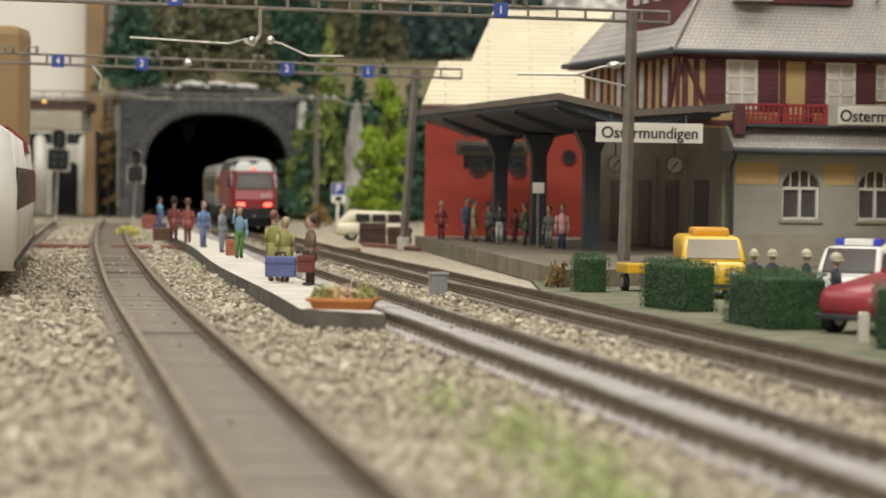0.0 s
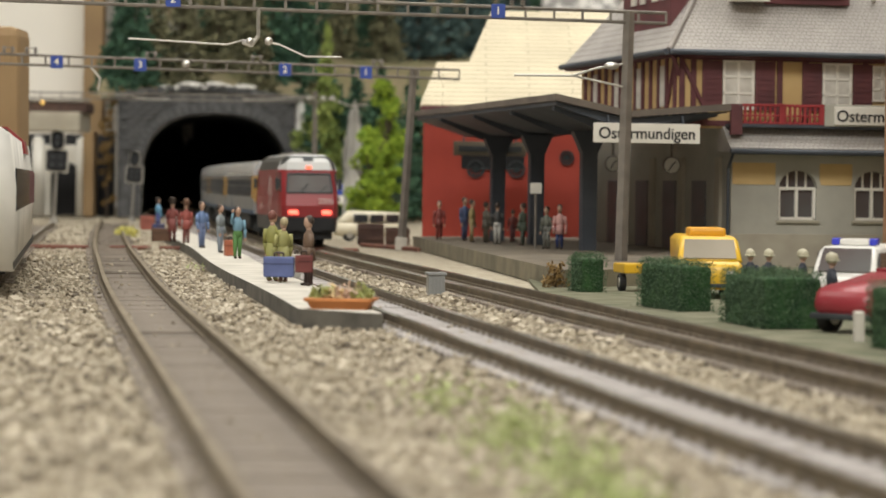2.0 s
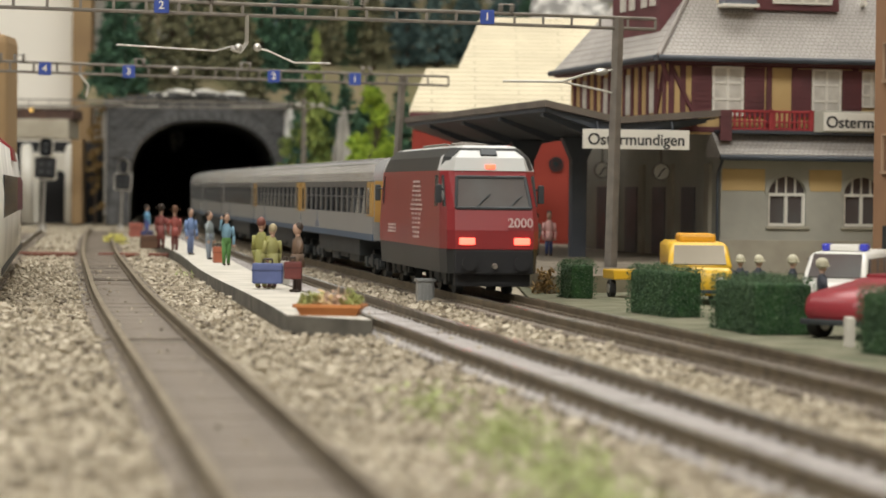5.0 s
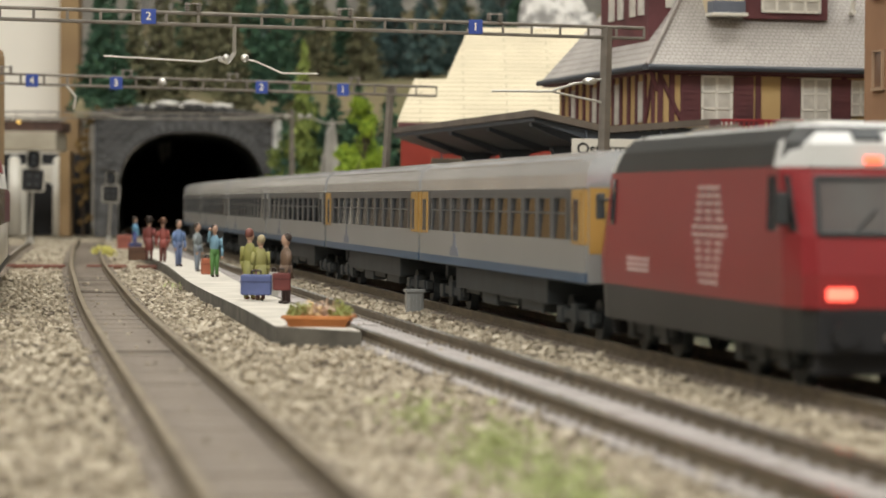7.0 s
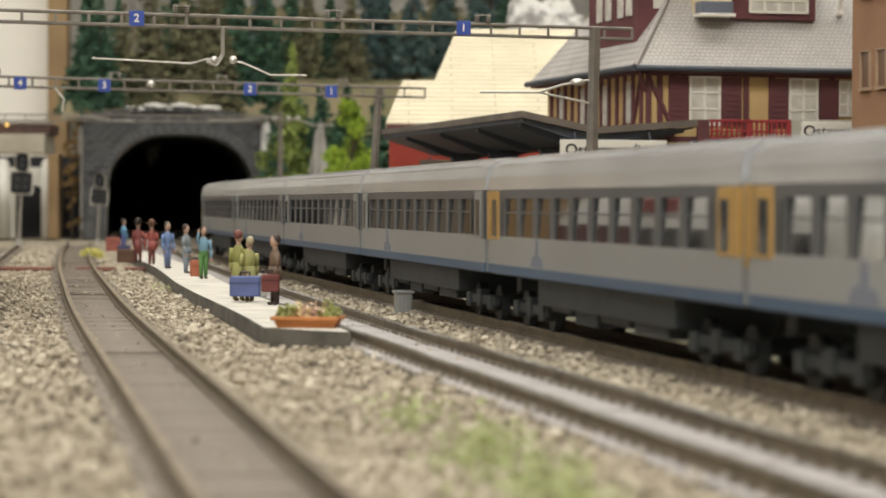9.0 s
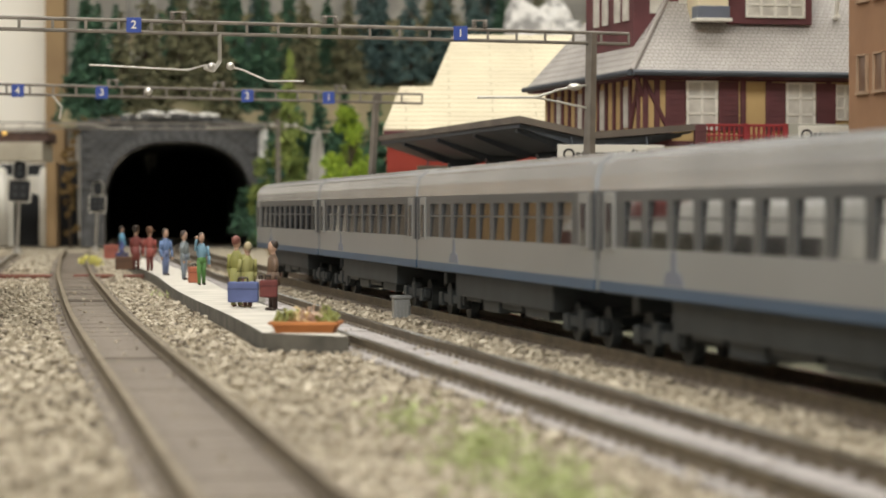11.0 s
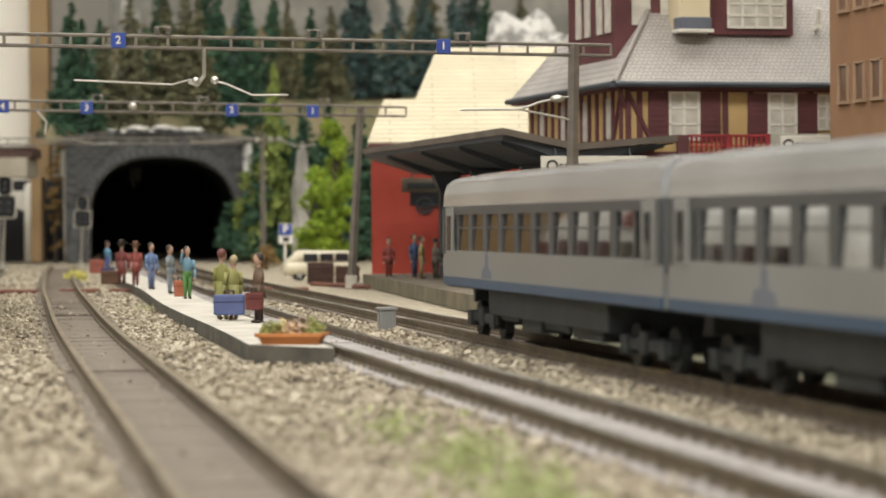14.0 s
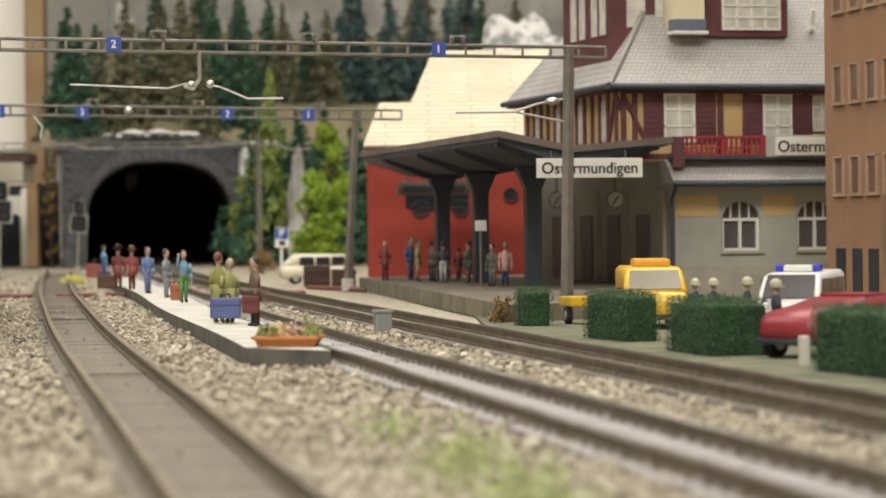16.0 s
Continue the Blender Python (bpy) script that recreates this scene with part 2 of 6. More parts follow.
M_LAWN = mat("forecourt", (0.17, 0.16, 0.105), 0.95, (0.085, 0.09, 0.05), 90, bump=0.5)


# ---- building blocks ----
def at(x, y, z=0.0, rz=0.0, rx=0.0, ry=0.0):
    return pose(x * CM, y * CM, z * CM, rx, ry, rz)


def mesh_of(bm, name, material, smooth=False):
    bmesh.ops.scale(bm, vec=(CM, CM, CM), verts=bm.verts)
    bmesh.ops.recalc_face_normals(bm, faces=bm.faces)
    me = bpy.data.meshes.new(name)
    bm.to_mesh(me)
    bm.free()
    for m in (material if isinstance(material, (list, tuple)) else [material]):
        me.materials.append(m)
    if smooth:
        for p in me.polygons:
            p.use_smooth = True
    return me


def part(name, bm, material, parent=None, label="", smooth=False, m=None):
    ob = new(name, mesh_of(bm, name, material, smooth))
    if parent is not None:
        ob.parent = parent
    if m is not None:
        ob.matrix_basis = m
    return tagged(ob, label)


def box(bm, x0, x1, y0, y1, z0, z1, bev=0.0, mi=0, m=None):
    r = bmesh.ops.create_cube(bm, size=1)
    vs = r["verts"]
    for v in vs:
        v.co = Vector((x0 + (v.co.x + 0.5) * (x1 - x0), y0 + (v.co.y + 0.5) * (y1 - y0), z0 + (v.co.z + 0.5) * (z1 - z0)))
    fs = list({f for v in vs for f in v.link_faces})
    for f in fs:
        f.material_index = mi
    if bev > 0:
        es = list({e for v in vs for e in v.link_edges})
        r2 = bmesh.ops.bevel(bm, geom=es, offset=bev, segments=2, affect="EDGES", profile=0.6)
        vs = list({v for f in r2["faces"] for v in f.verts} | {v for v in vs if v.is_valid})
        for v in vs:
            for f in v.link_faces:
                f.material_index = mi
    if m is not None:
        bmesh.ops.transform(bm, matrix=m, verts=vs)
    return vs


def cyl(bm, p, q, r0, r1=None, n=10):
    p, q = Vector(p), Vector(q)
    d = q - p
    m = Matrix.Translation((p + q) / 2) @ d.to_track_quat("Z", "Y").to_matrix().to_4x4()
    return bmesh.ops.create_cone(bm, cap_ends=True, segments=n, radius1=r0, radius2=r0 if r1 is None else r1, depth=d.length, matrix=m)["verts"]


def ball(bm, c, r, s=(1, 1, 1), sub=2):
    return bmesh.ops.create_icosphere(bm, subdivisions=sub, radius=r, matrix=Matrix.Translation(c) @ Matrix.Diagonal((*s, 1)))["verts"]


def prism(bm, pts, y0, y1, axis="y", mi=0):
    """A closed outline of (a, z) drawn out along y (or along x, with a as y)."""
    mk = (lambda a, z, t: (a, t, z)) if axis == "y" else (lambda a, z, t: (t, a, z))
    v0 = [bm.verts.new(mk(a, z, y0)) for a, z in pts]
    v1 = [bm.verts.new(mk(a, z, y1)) for a, z in pts]
    fs = [bm.faces.new(v0), bm.faces.new(v1[::-1])]
    for i in range(len(pts)):
        j = (i + 1) % len(pts)
        fs.append(bm.faces.new((v0[i], v0[j], v1[j], v1[i])))
    for f in fs:
        f.material_index = mi
    return v0 + v1


def thing(name, m, label, category, group="", kind=""):
    ob = new(name)
    ob.empty_display_size = 0.01
    ob.matrix_basis = m
    return tagged(ob, label, category, group, kind)


# ---- the lines of the three tracks ----
def left_line(y):
    return -5.56 - 0.1545 * (y - 55) + 0.00012 * (y - 55) ** 2 + 0.02 * math.sin(y * 0.13) + 0.09 * math.exp(-((y - 42) / 16) ** 2)


def mid_line(y):
    return 1.53 - 0.167 * (y - 55) + 0.00015 * max(0.0, y - 55) ** 2


def train_line(y):
    u = y / 1.173
    return 1.06 * (6.1 - 0.19 * (u - 48) + 0.0001 * (u - 48) ** 2) + 3e-6 * max(0.0, y - 150) ** 3 + 0.06 * math.exp(-((y - 98) / 22) ** 2)


def heading(line, y):
    return math.degrees(math.atan2(-(line(y + 0.5) - line(y - 0.5)), 1.0))


# ---- the room round the layout ----
def slab(name, x0, x1, y0, y1, z0, z1, material, label, category):
    bm = bmesh.new()
    box(bm, x0, x1, y0, y1, z0, z1)
    return tagged(part(name, bm, material), label, category, kind="structure")


slab("room_floor", -320, 320, -230, 430, -96, -90, M_ROOM, "pale floor of the exhibition room", "floor")
slab("ceiling", -320, 320, -230, 430, 170, 176, M_ROOM, "plain pale ceiling of the room", "ceiling")
slab("wall_north", -320, 320, 430, 440, -96, 176, M_ROOM, "plain pale wall behind the layout", "wall")
# Added out of view: darkens the lower part of the coach pane reflections.
slab("wainscot", -319, -60, 427, 429.9, -90, 47, M_ADDED_DARK, "unseen dark strip added for the coach pane reflections", "wall")
slab("wall_south", -320, 320, -240, -230, -96, 176, M_ROOM, "plain pale wall of the room", "wall")
# Unseen wall made brown so less light bounces onto the coach sides.
slab("wall_west", -330, -320, -240, 440, -96, 176, M_ADDED_DARK, "unseen west wall, browned to dim the coach sides", "wall")
slab("wall_east", 320, 330, -240, 440, -96, 176, M_ROOM, "plain pale wall of the room", "wall")
slab("ground", -150, 150, -30, 345, -6, -0.14, M_BALLAST, "sandy ballast ground of the model railway", "ground")


def forecourt():
    """The ground before the station, along the outer track."""
    bm = bmesh.new()
    prev = None
    for k in range(33):
        y = 40 + 5 * k
        x0 = max(3.4, train_line(y) + 1.6)
        q = [bm.verts.new(p) for p in ((x0, y, -0.139), (60, y, -0.139), (60, y, -0.02), (x0, y, -0.02))]
        if prev:
            for a in range(4):
                bm.faces.new((prev[a], prev[(a + 1) % 4], q[(a + 1) % 4], q[a]))
        else:
            bm.faces.new(q)
        prev = q
    bm.faces.new(prev)
    return tagged(part("forecourt", bm, M_LAWN), "pale gritty forecourt before the station", "ground", kind="structure")


forecourt()


def rise(line, y):
    """Height of a track above the ballast: all lie level."""
    return 0.0


def ribbon(bm, line, y0, y1, off0, off1, z0, z1, step=2.0, mi=0):
    n = int((y1 - y0) / step)
    prev = None
    for i in range(n + 1):
        y = y0 + (y1 - y0) * i / n
        a = radians(heading(line, y))
        cx, sx = math.cos(a), math.sin(a)
        q = [bm.verts.new((line(y) + o * cx, y + o * sx, z + (rise(line, y) if z > -0.12 else 0))) for o, z in ((off0, z0), (off1, z0), (off1, z1), (off0, z1))]
        if prev:
            for k in range(4):
                f = bm.faces.new((prev[k], prev[(k + 1) % 4], q[(k + 1) % 4], q[k]))
                f.material_index = mi
        else:
            bm.faces.new(q)
        prev = q
    bm.faces.new(prev)


def track(name, line, y0, y1, label, head=None):
    t = thing(name, at(0, 0, 0), label, "railway track", "tracks", "structure")
    for side in (-1, 1):
        bm = bmesh.new()
        c = side * 0.86
        ribbon(bm, line, y0, y1, c - 0.15, c + 0.15, 0.0, 0.07)
        ribbon(bm, line, y0, y1, c - 0.06, c + 0.06, 0.05, 0.2)
        ribbon(bm, line, y0, y1, c - 0.08, c + 0.08, 0.18, 0.27)
        rl = part("rail", bm, M_RAIL, t)
        bm = bmesh.new()
        ribbon(bm, line, y0, y1, c - 0.072, c + 0.072, 0.2, 0.276)
        part("rail_head", bm, head or M_HEAD_GLINTS, rl, "worn rail head, glints painted on where bright")
    return t


TRACKS = [track("track_left", left_line, 8, 215, "weathered brown track with dense sleepers in ballast", M_HEAD_RUST),
          track("track_middle", mid_line, 8, 262, "weathered brown track beside the narrow platform"),
          track("track_right", train_line, 8, 300, "track on which the express train runs")]


# ---- platform ----
def plat_left(y):
    return -3.78 - 0.143 * (y - 66.6)


def island(bm, y0, y1):
    n = 24
    prev = None
    for i in range(n + 1):
        y = y0 + (y1 - y0) * i / n
        xl = plat_left(y) + 0.14 * math.sin(y * 0.11)
        xr = xl + 2.25
        q = [bm.verts.new((xl, y, -0.1)), bm.verts.new((xr, y - 2.2, -0.1)), bm.verts.new((xr, y - 2.2, 0.36)), bm.verts.new((xl, y, 0.36))]
        if prev:
            for k in range(4):
                f = bm.faces.new((prev[k], prev[(k + 1) % 4], q[(k + 1) % 4], q[k]))
        else:
            bm.faces.new(q)
        prev = q
    bm.faces.new(prev)


# ---- sleepers and ballast ----
def sleeper_mesh(material):
    bm = bmesh.new()
    box(bm, -1.3, 1.3, -0.2, 0.2, -0.12, 0.0, 0.03)
    for s in (-0.86, 0.86):
        box(bm, s - 0.17, s + 0.17, -0.09, 0.09, -0.02, 0.06)
    return mesh_of(bm, "sleeper", material)


SLEEPER, SLEEPER_DARK = sleeper_mesh(M_SLEEPER), sleeper_mesh(M_SLEEPER_DARK)
rng = np.random.default_rng(4)


def lay_sleepers(t, line, y0, y1, ynear):
    step = 0.82 if line is mid_line else 0.66
    y = y0
    far = []
    while y < y1:
        m = at(line(y) + rng.normal(0, 0.012), y, rise(line, y) + rng.normal(0, 0.006), heading(line, y) + rng.normal(0, 0.4))
        if line is left_line and (abs(y - 61.2) < 0.36 or abs(y - 100.1) < 0.36):
            y += step
            continue
        if y < ynear:
            ob = new("sleeper", SLEEPER if line is mid_line else SLEEPER_DARK)
            ob.parent = t
            ob.matrix_basis = m @ Matrix.Diagonal((1, 1.12 if line is mid_line else 1.15, 1, 1))
        else:
            far.append(m)
        y += step
    bm = bmesh.new()
    for m in far:
        m2 = m.copy()
        m2.translation = m.translation / CM
        box(bm, -1.3, 1.3, -0.24, 0.24, -0.12, 0.0, 0, 0, m2)
    tagged(part("far_sleepers", bm, M_SLEEPER if line is mid_line else M_SLEEPER_DARK, t), kind="stuff")
    bm = bmesh.new()
    ribbon(bm, line, y0, y1, -1.28, 1.28, -0.13, -0.05)
    part("roadbed", bm, M_ROADBED, t)


lay_sleepers(TRACKS[0], left_line, 14, 214, 96)
lay_sleepers(TRACKS[1], mid_line, 14, 260, 96)
lay_sleepers(TRACKS[2], train_line, 24, 290, 92)

STONE_V = np.array([(-1, -1, -1), (1, -1, -1), (1, 1, -1), (-1, 1, -1), (-1, -1, 1), (1, -1, 1), (1, 1, 1), (-1, 1, 1)], float) * 0.6
STONE_F = np.array([(0, 3, 2, 1), (4, 5, 6, 7), (0, 1, 5, 4), (1, 2, 6, 5), (2, 3, 7, 6), (3, 0, 4, 7)])


def scatter(name, pts, size, material, label, category, seed=1, flat=0.7):
    r = np.random.default_rng(seed)
    n = len(pts)
    v = STONE_V[None] * r.uniform(0.55, 1.15, (n, 8, 3))
    a = r.uniform(0, 6.28, n)
    b = r.uniform(-0.7, 0.7, n)
    ca, sa, cb, sb = np.cos(a)[:, None], np.sin(a)[:, None], np.cos(b)[:, None], np.sin(b)[:, None]
    x, y, z = v[..., 0], v[..., 1], v[..., 2] * flat
    y, z = y * cb - z * sb, y * sb + z * cb
    x, y = x * ca - y * sa, x * sa + y * ca
    w = np.stack([x, y, z], -1) * (size * r.lognormal(0, 0.33, n))[:, None, None] + pts[:, None, :]
    f = (STONE_F[None] + 8 * np.arange(n)[:, None, None]).reshape(-1, 4)
    me = bpy.data.meshes.new(name)
    me.from_pydata((w.reshape(-1, 3) * CM).tolist(), [], f.tolist())
    me.materials.append(material)
    return tagged(new(name, me), label, category, kind="stuff")


def off_tracks(x, y, margin=1.16):
    ok = np.ones(len(x), bool)
    for line in (left_line, mid_line, train_line):
        c = np.array([line(v) for v in y])
        ok &= np.abs(x - c) > margin
    pl = -3.78 - 0.143 * (y - 66.6)
    ok &= ~((x > pl - 0.05) & (x < pl + 2.3) & (y > 65) & (y < 172))
    return ok


def field(n, y0, y1, seed):
    r = np.random.default_rng(seed)
    y = r.uniform(y0, y1, n)
    x = r.uniform(-0.215, 0.215, n) * y + 0.008 * y
    k = (x < 1.9 + np.array([train_line(v) for v in y])) & off_tracks(x, y)
    x, y = x[k], y[k]
    near = np.abs(x - np.array([mid_line(v) for v in y]))
    z = np.array([rise(mid_line, v) for v in y]) * np.clip(1.9 - near, 0, 1) * 0.6 - 0.10 + 0.05 * np.sin(x * 2.1 + y * 0.7) * np.cos(y * 1.3 - x) + r.uniform(-0.03, 0.05, len(x))
    return np.stack([x, y, z], -1)


pts = np.concatenate([field(17000, 22, 60, 1), field(26000, 60, 100, 2), field(22000, 100, 160, 3), field(9000, 160, 235, 5)])
scatter("ballast_gravel", pts, 0.088, M_STONES, "loose beige and grey ballast stones between the tracks", "gravel", 7)
# stones that strayed onto the sleepers
r = np.random.default_rng(9)
pts = []
for line in (left_line, mid_line):
    for _ in range(260):
        y = r.uniform(26, 120)
        side = r.choice([-1, 0, 1], p=[0.4, 0.2, 0.4])
        x = line(y) + (side * r.uniform(1.05, 1.45) if side else r.uniform(-0.7, 0.7))
        pts.append((x, y, 0.03 + rise(line, y)))
scatter("stray_gravel", np.array(pts), 0.05, M_STONES, "few stray ballast stones lying on the sleepers", "gravel", 11)


# ---- leaves, needles, tufts ----
def tuft_mesh(name, centres, sizes, material, seed=0, quads=1):
    """Many small bent flakes round given points."""
    r = np.random.default_rng(seed)
    n = len(centres)
    d = r.normal(size=(n, 3))
    d /= np.linalg.norm(d, axis=1)[:, None]
    e = np.cross(d, r.normal(size=(n, 3)))
    e /= np.linalg.norm(e, axis=1)[:, None]
    s = np.asarray(sizes)[:, None]
    c = np.asarray(centres)
    nrm = np.cross(d, e)
    v = np.stack([c - d * s, c - e * s * 0.45 + nrm * s * 0.2, c + d * s, c + e * s * 0.45 + nrm * s * 0.2], 1)
    f = np.arange(4 * n).reshape(n, 4)
    me = bpy.data.meshes.new(name)
    me.from_pydata((v.reshape(-1, 3) * CM).tolist(), [], f.tolist())
    me.materials.append(material)
    return me


def spruce(seed, height, width, material, label, dense=1.0):
    """A conifer in whorls of drooping boughs, each a spray of needles."""
    r = np.random.default_rng(seed)
    t = thing("conifer", at(0, 0), label, "tree", "trees on the slope")
    bm = bmesh.new()
    cyl(bm, (0, 0, -0.6), (0, 0, height * 0.96), width * 0.05, width * 0.008, 7)
    part("trunk", bm, M_BARK, t)
    C, S = [], []
    whorls = int(17 * dense)
    for i in range(whorls):
        f = i / (whorls - 1)
        z = height * (0.10 + 0.88 * f)
        reach = width * 0.5 * (1 - f) ** 0.85 + 0.08
        for k in range(int(5 + 6 * (1 - f))):
            a = r.uniform(0, 6.28)
            L = reach * r.uniform(0.6, 1.12)
            m = max(5, int(20 * dense * (1 - 0.6 * f)))
            u = r.uniform(0.05, 1, m) ** 0.7
            side = r.normal(0, 0.16, m) * L * (0.4 + 0.6 * u)
            C.append(np.stack([np.cos(a) * L * u - np.sin(a) * side, np.sin(a) * L * u + np.cos(a) * side,
                               z - 0.28 * L * u ** 1.6 + r.normal(0, 0.05, m) * L + r.normal(0, 0.06, m)], -1))
            S.append(r.uniform(0.13, 0.30, m) * (0.7 + 0.05 * height))
    C, S = np.concatenate(C), np.concatenate(S)
    ob = new("crown", tuft_mesh("crown", C, S, material, seed))
    ob.parent = t
    return t


def broadleaf(seed, height, width, material, label, name="bush", n=2600, leaf=0.2):
    r = np.random.default_rng(seed)
    t = thing(name, at(0, 0), label, "bush" if name == "bush" else "tree")
    bm = bmesh.new()
    cyl(bm, (0, 0, -0.5), (0, 0, height * 0.6), width * 0.06, width * 0.03, 7)
    for k in range(5):
        a = k * 1.3 + seed
        cyl(bm, (0, 0, height * (0.2 + 0.08 * k)), (math.cos(a) * width * 0.3, math.sin(a) * width * 0.3, height * (0.45 + 0.1 * k)), width * 0.03, width * 0.01, 5)
    part("trunk", bm, M_BARK, t)
    C = []
    for k in range(26):
        z = r.uniform(0.08, 0.95)
        rad = width * 0.5 * (1 - 0.75 * abs(z - 0.4) ** 1.3)
        a, q = r.uniform(0, 6.28), rad * math.sqrt(r.uniform(0, 1)) * 0.8
        c = np.array([math.cos(a) * q, math.sin(a) * q, z * height])
        d = r.normal(size=(n // 26, 3))
        d /= np.linalg.norm(d, axis=1)[:, None]
        C.append(c + d * width * 0.17 * r.uniform(0.5, 1.1, (n // 26, 1)) * np.array([1, 1, 0.9]))
    C = np.concatenate(C)
    ob = new("crown", tuft_mesh("crown", C, r.uniform(0.6, 1.3, len(C)) * leaf, material, seed))
    ob.parent = t
    return t


def scaled(x, y, z, s, sz=None, rz=0.0):
    return at(x, y, z, rz) @ Matrix.Diagonal((s, s, sz or s, 1))


# grass beside the near track
r = np.random.default_rng(21)
g = []
for cx, cy, rx, ry, n in ((1.2, 37, 0.75, 6, 520), (1.9, 31, 0.65, 5, 520), (0.1, 44, 0.7, 4, 200), (2.3, 27, 0.65, 3, 420), (-9.9, 110, 0.7, 3, 60)):
    a = r.normal(size=(n, 2))
    g.append(np.stack([cx + a[:, 0] * rx * 0.55, cy + a[:, 1] * ry * 0.5, r.uniform(-0.08, 0.10, n)], -1))
g = np.concatenate(g)
g = g[off_tracks(g[:, 0], g[:, 1], 1.5)]
tagged(new("grass_tufts", tuft_mesh("grass_tufts", g, r.uniform(0.04, 0.11, len(g)), M_GRASS, 3)), "pale green grass fibre in the ballast", "grass", kind="stuff")

# ---- island platform ----
bm = bmesh.new()
island(bm, 66.6, 172)
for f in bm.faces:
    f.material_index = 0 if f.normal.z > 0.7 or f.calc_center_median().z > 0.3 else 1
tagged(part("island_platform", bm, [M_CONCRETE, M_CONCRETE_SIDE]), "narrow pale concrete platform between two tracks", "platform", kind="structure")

# ---- tunnel portal ----
PX, PY = -22.4, 250.0


def arch_pts(w, h, rise, n=16):
    """The outline of an opening, from the left foot over the crown to the right foot."""
    pts = [(-w, 0.0), (-w, h - rise)]
    for i in range(1, n):
        a = math.pi * (1 - i / n)
        pts.append((w * math.copysign(abs(math.cos(a)) ** 0.8, math.cos(a)), h - rise + rise * math.sin(a) ** 0.82))
    return pts + [(w, h - rise), (w, 0.0)]


portal = thing("tunnel_portal", at(PX, PY, 0, 6), "dark grey stone portal of a double-track tunnel", "tunnel portal", kind="structure")
bm = bmesh.new()
inner = [(x + 0.5, z) for x, z in arch_pts(7.05, 10.1, 6.2)]
top = [(-8.8, 0)] + [(-8.8 + 17.0 * i / (len(inner) - 3), 11.4 + 0.9 * math.sin(math.pi * i / (len(inner) - 3))) for i in range(len(inner) - 2)] + [(8.2, 0)]
fv = [[bm.verts.new((a, y, z)) for a, z in ln] for y in (0, 2.2) for ln in (inner, top)]
for k in range(len(inner) - 1):
    bm.faces.new((fv[0][k], fv[0][k + 1], fv[1][k + 1], fv[1][k]))
    bm.faces.new((fv[0][k], fv[0][k + 1], fv[2][k + 1], fv[2][k]))
    bm.faces.new((fv[1][k], fv[1][k + 1], fv[3][k + 1], fv[3][k]))
part("wall", bm, M_STONE, portal)
# Lining is coloured black to stand for the dark inside the tunnel.
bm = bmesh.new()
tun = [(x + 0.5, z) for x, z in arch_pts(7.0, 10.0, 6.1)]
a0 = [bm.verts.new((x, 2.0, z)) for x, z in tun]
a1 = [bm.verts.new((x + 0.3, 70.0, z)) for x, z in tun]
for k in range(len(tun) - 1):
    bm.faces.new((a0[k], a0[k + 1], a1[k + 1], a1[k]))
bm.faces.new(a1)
part("tunnel_lining", bm, M_BLACK, portal, "tunnel lining painted black for the unlit depth")
# voussoirs and courses, each a stone of its own
r = np.random.default_rng(31)
bm = bmesh.new()
box(bm, -0.5, 0.5, -0.12, 0.1, -0.22, 0.22, 0.06)
STONE_BLOCK = mesh_of(bm, "stone", M_STONE)
for i in range(1, 30):
    a = math.pi * i / 30
    p = Vector((0.5 + 7.48 * math.copysign(abs(math.cos(a)) ** 0.8, math.cos(a)), 0, 3.9 + 6.65 * math.sin(a) ** 0.82))
    ob = new("stone", STONE_BLOCK)
    ob.parent = portal
    ob.matrix_basis = at(p.x, -0.02 + r.normal(0, 0.03), p.z) @ Matrix.Rotation(-a + 0.0, 4, "Y") @ Matrix.Diagonal((0.9, 1, 1.35, 1))
for row in range(24):
    z = 0.3 + row * 0.49
    x = -8.5 + (row % 2) * 0.5
    while x < 8.0:
        zz = (z - 3.9) / 6.6
        clear = abs(x - 0.5) > 8.5 if z < 3.9 else (zz > 1.14 or abs(x - 0.5) > 8.4 * max(0, 1 - min(1, zz / 1.14) ** 2.5) ** 0.4)
        if clear and -8.5 < x < 7.8 and z < 11.3:
            ob = new("stone", STONE_BLOCK)
            ob.parent = portal
            ob.matrix_basis = at(x, r.normal(0, 0.035), z) @ Matrix.Diagonal((0.92, 1, 0.9, 1))
        x += 1.0
bm = bmesh.new()
for i in range(18):
    x = -8.6 + i * 0.98
    box(bm, x - 0.46, x + 0.46, -0.35, 2.0, 11.35 + 0.9 * math.sin(math.pi * i / 16), 12.0 + 0.8 * math.sin(math.pi * i / 16), 0.08)
part("coping", bm, M_STONE, portal, "rough stone coping course")
r = np.random.default_rng(33)
bm = bmesh.new()
for i in range(150):
    x = r.triangular(-5.2, -1.6, 4.2)
    k = r.uniform(0.16, 0.6)
    for v in ball(bm, (0, 0, 0), k, (1.5, 1.0, 0.42), 2):
        v.co *= 1 + 0.5 * noise.noise(v.co * 2.6 + Vector((i, 0, 0)))
        v.co += Vector((x, r.uniform(-0.02, 0.02) + (i % 12) * 0.22, 12.0 + 0.72 * math.sin(math.pi * (x + 8.6) / 16.7) + 0.16 * math.sin(x * 2.3)))
part("snow", bm, M_SNOW, portal, "white plaster snow patches along the coping")

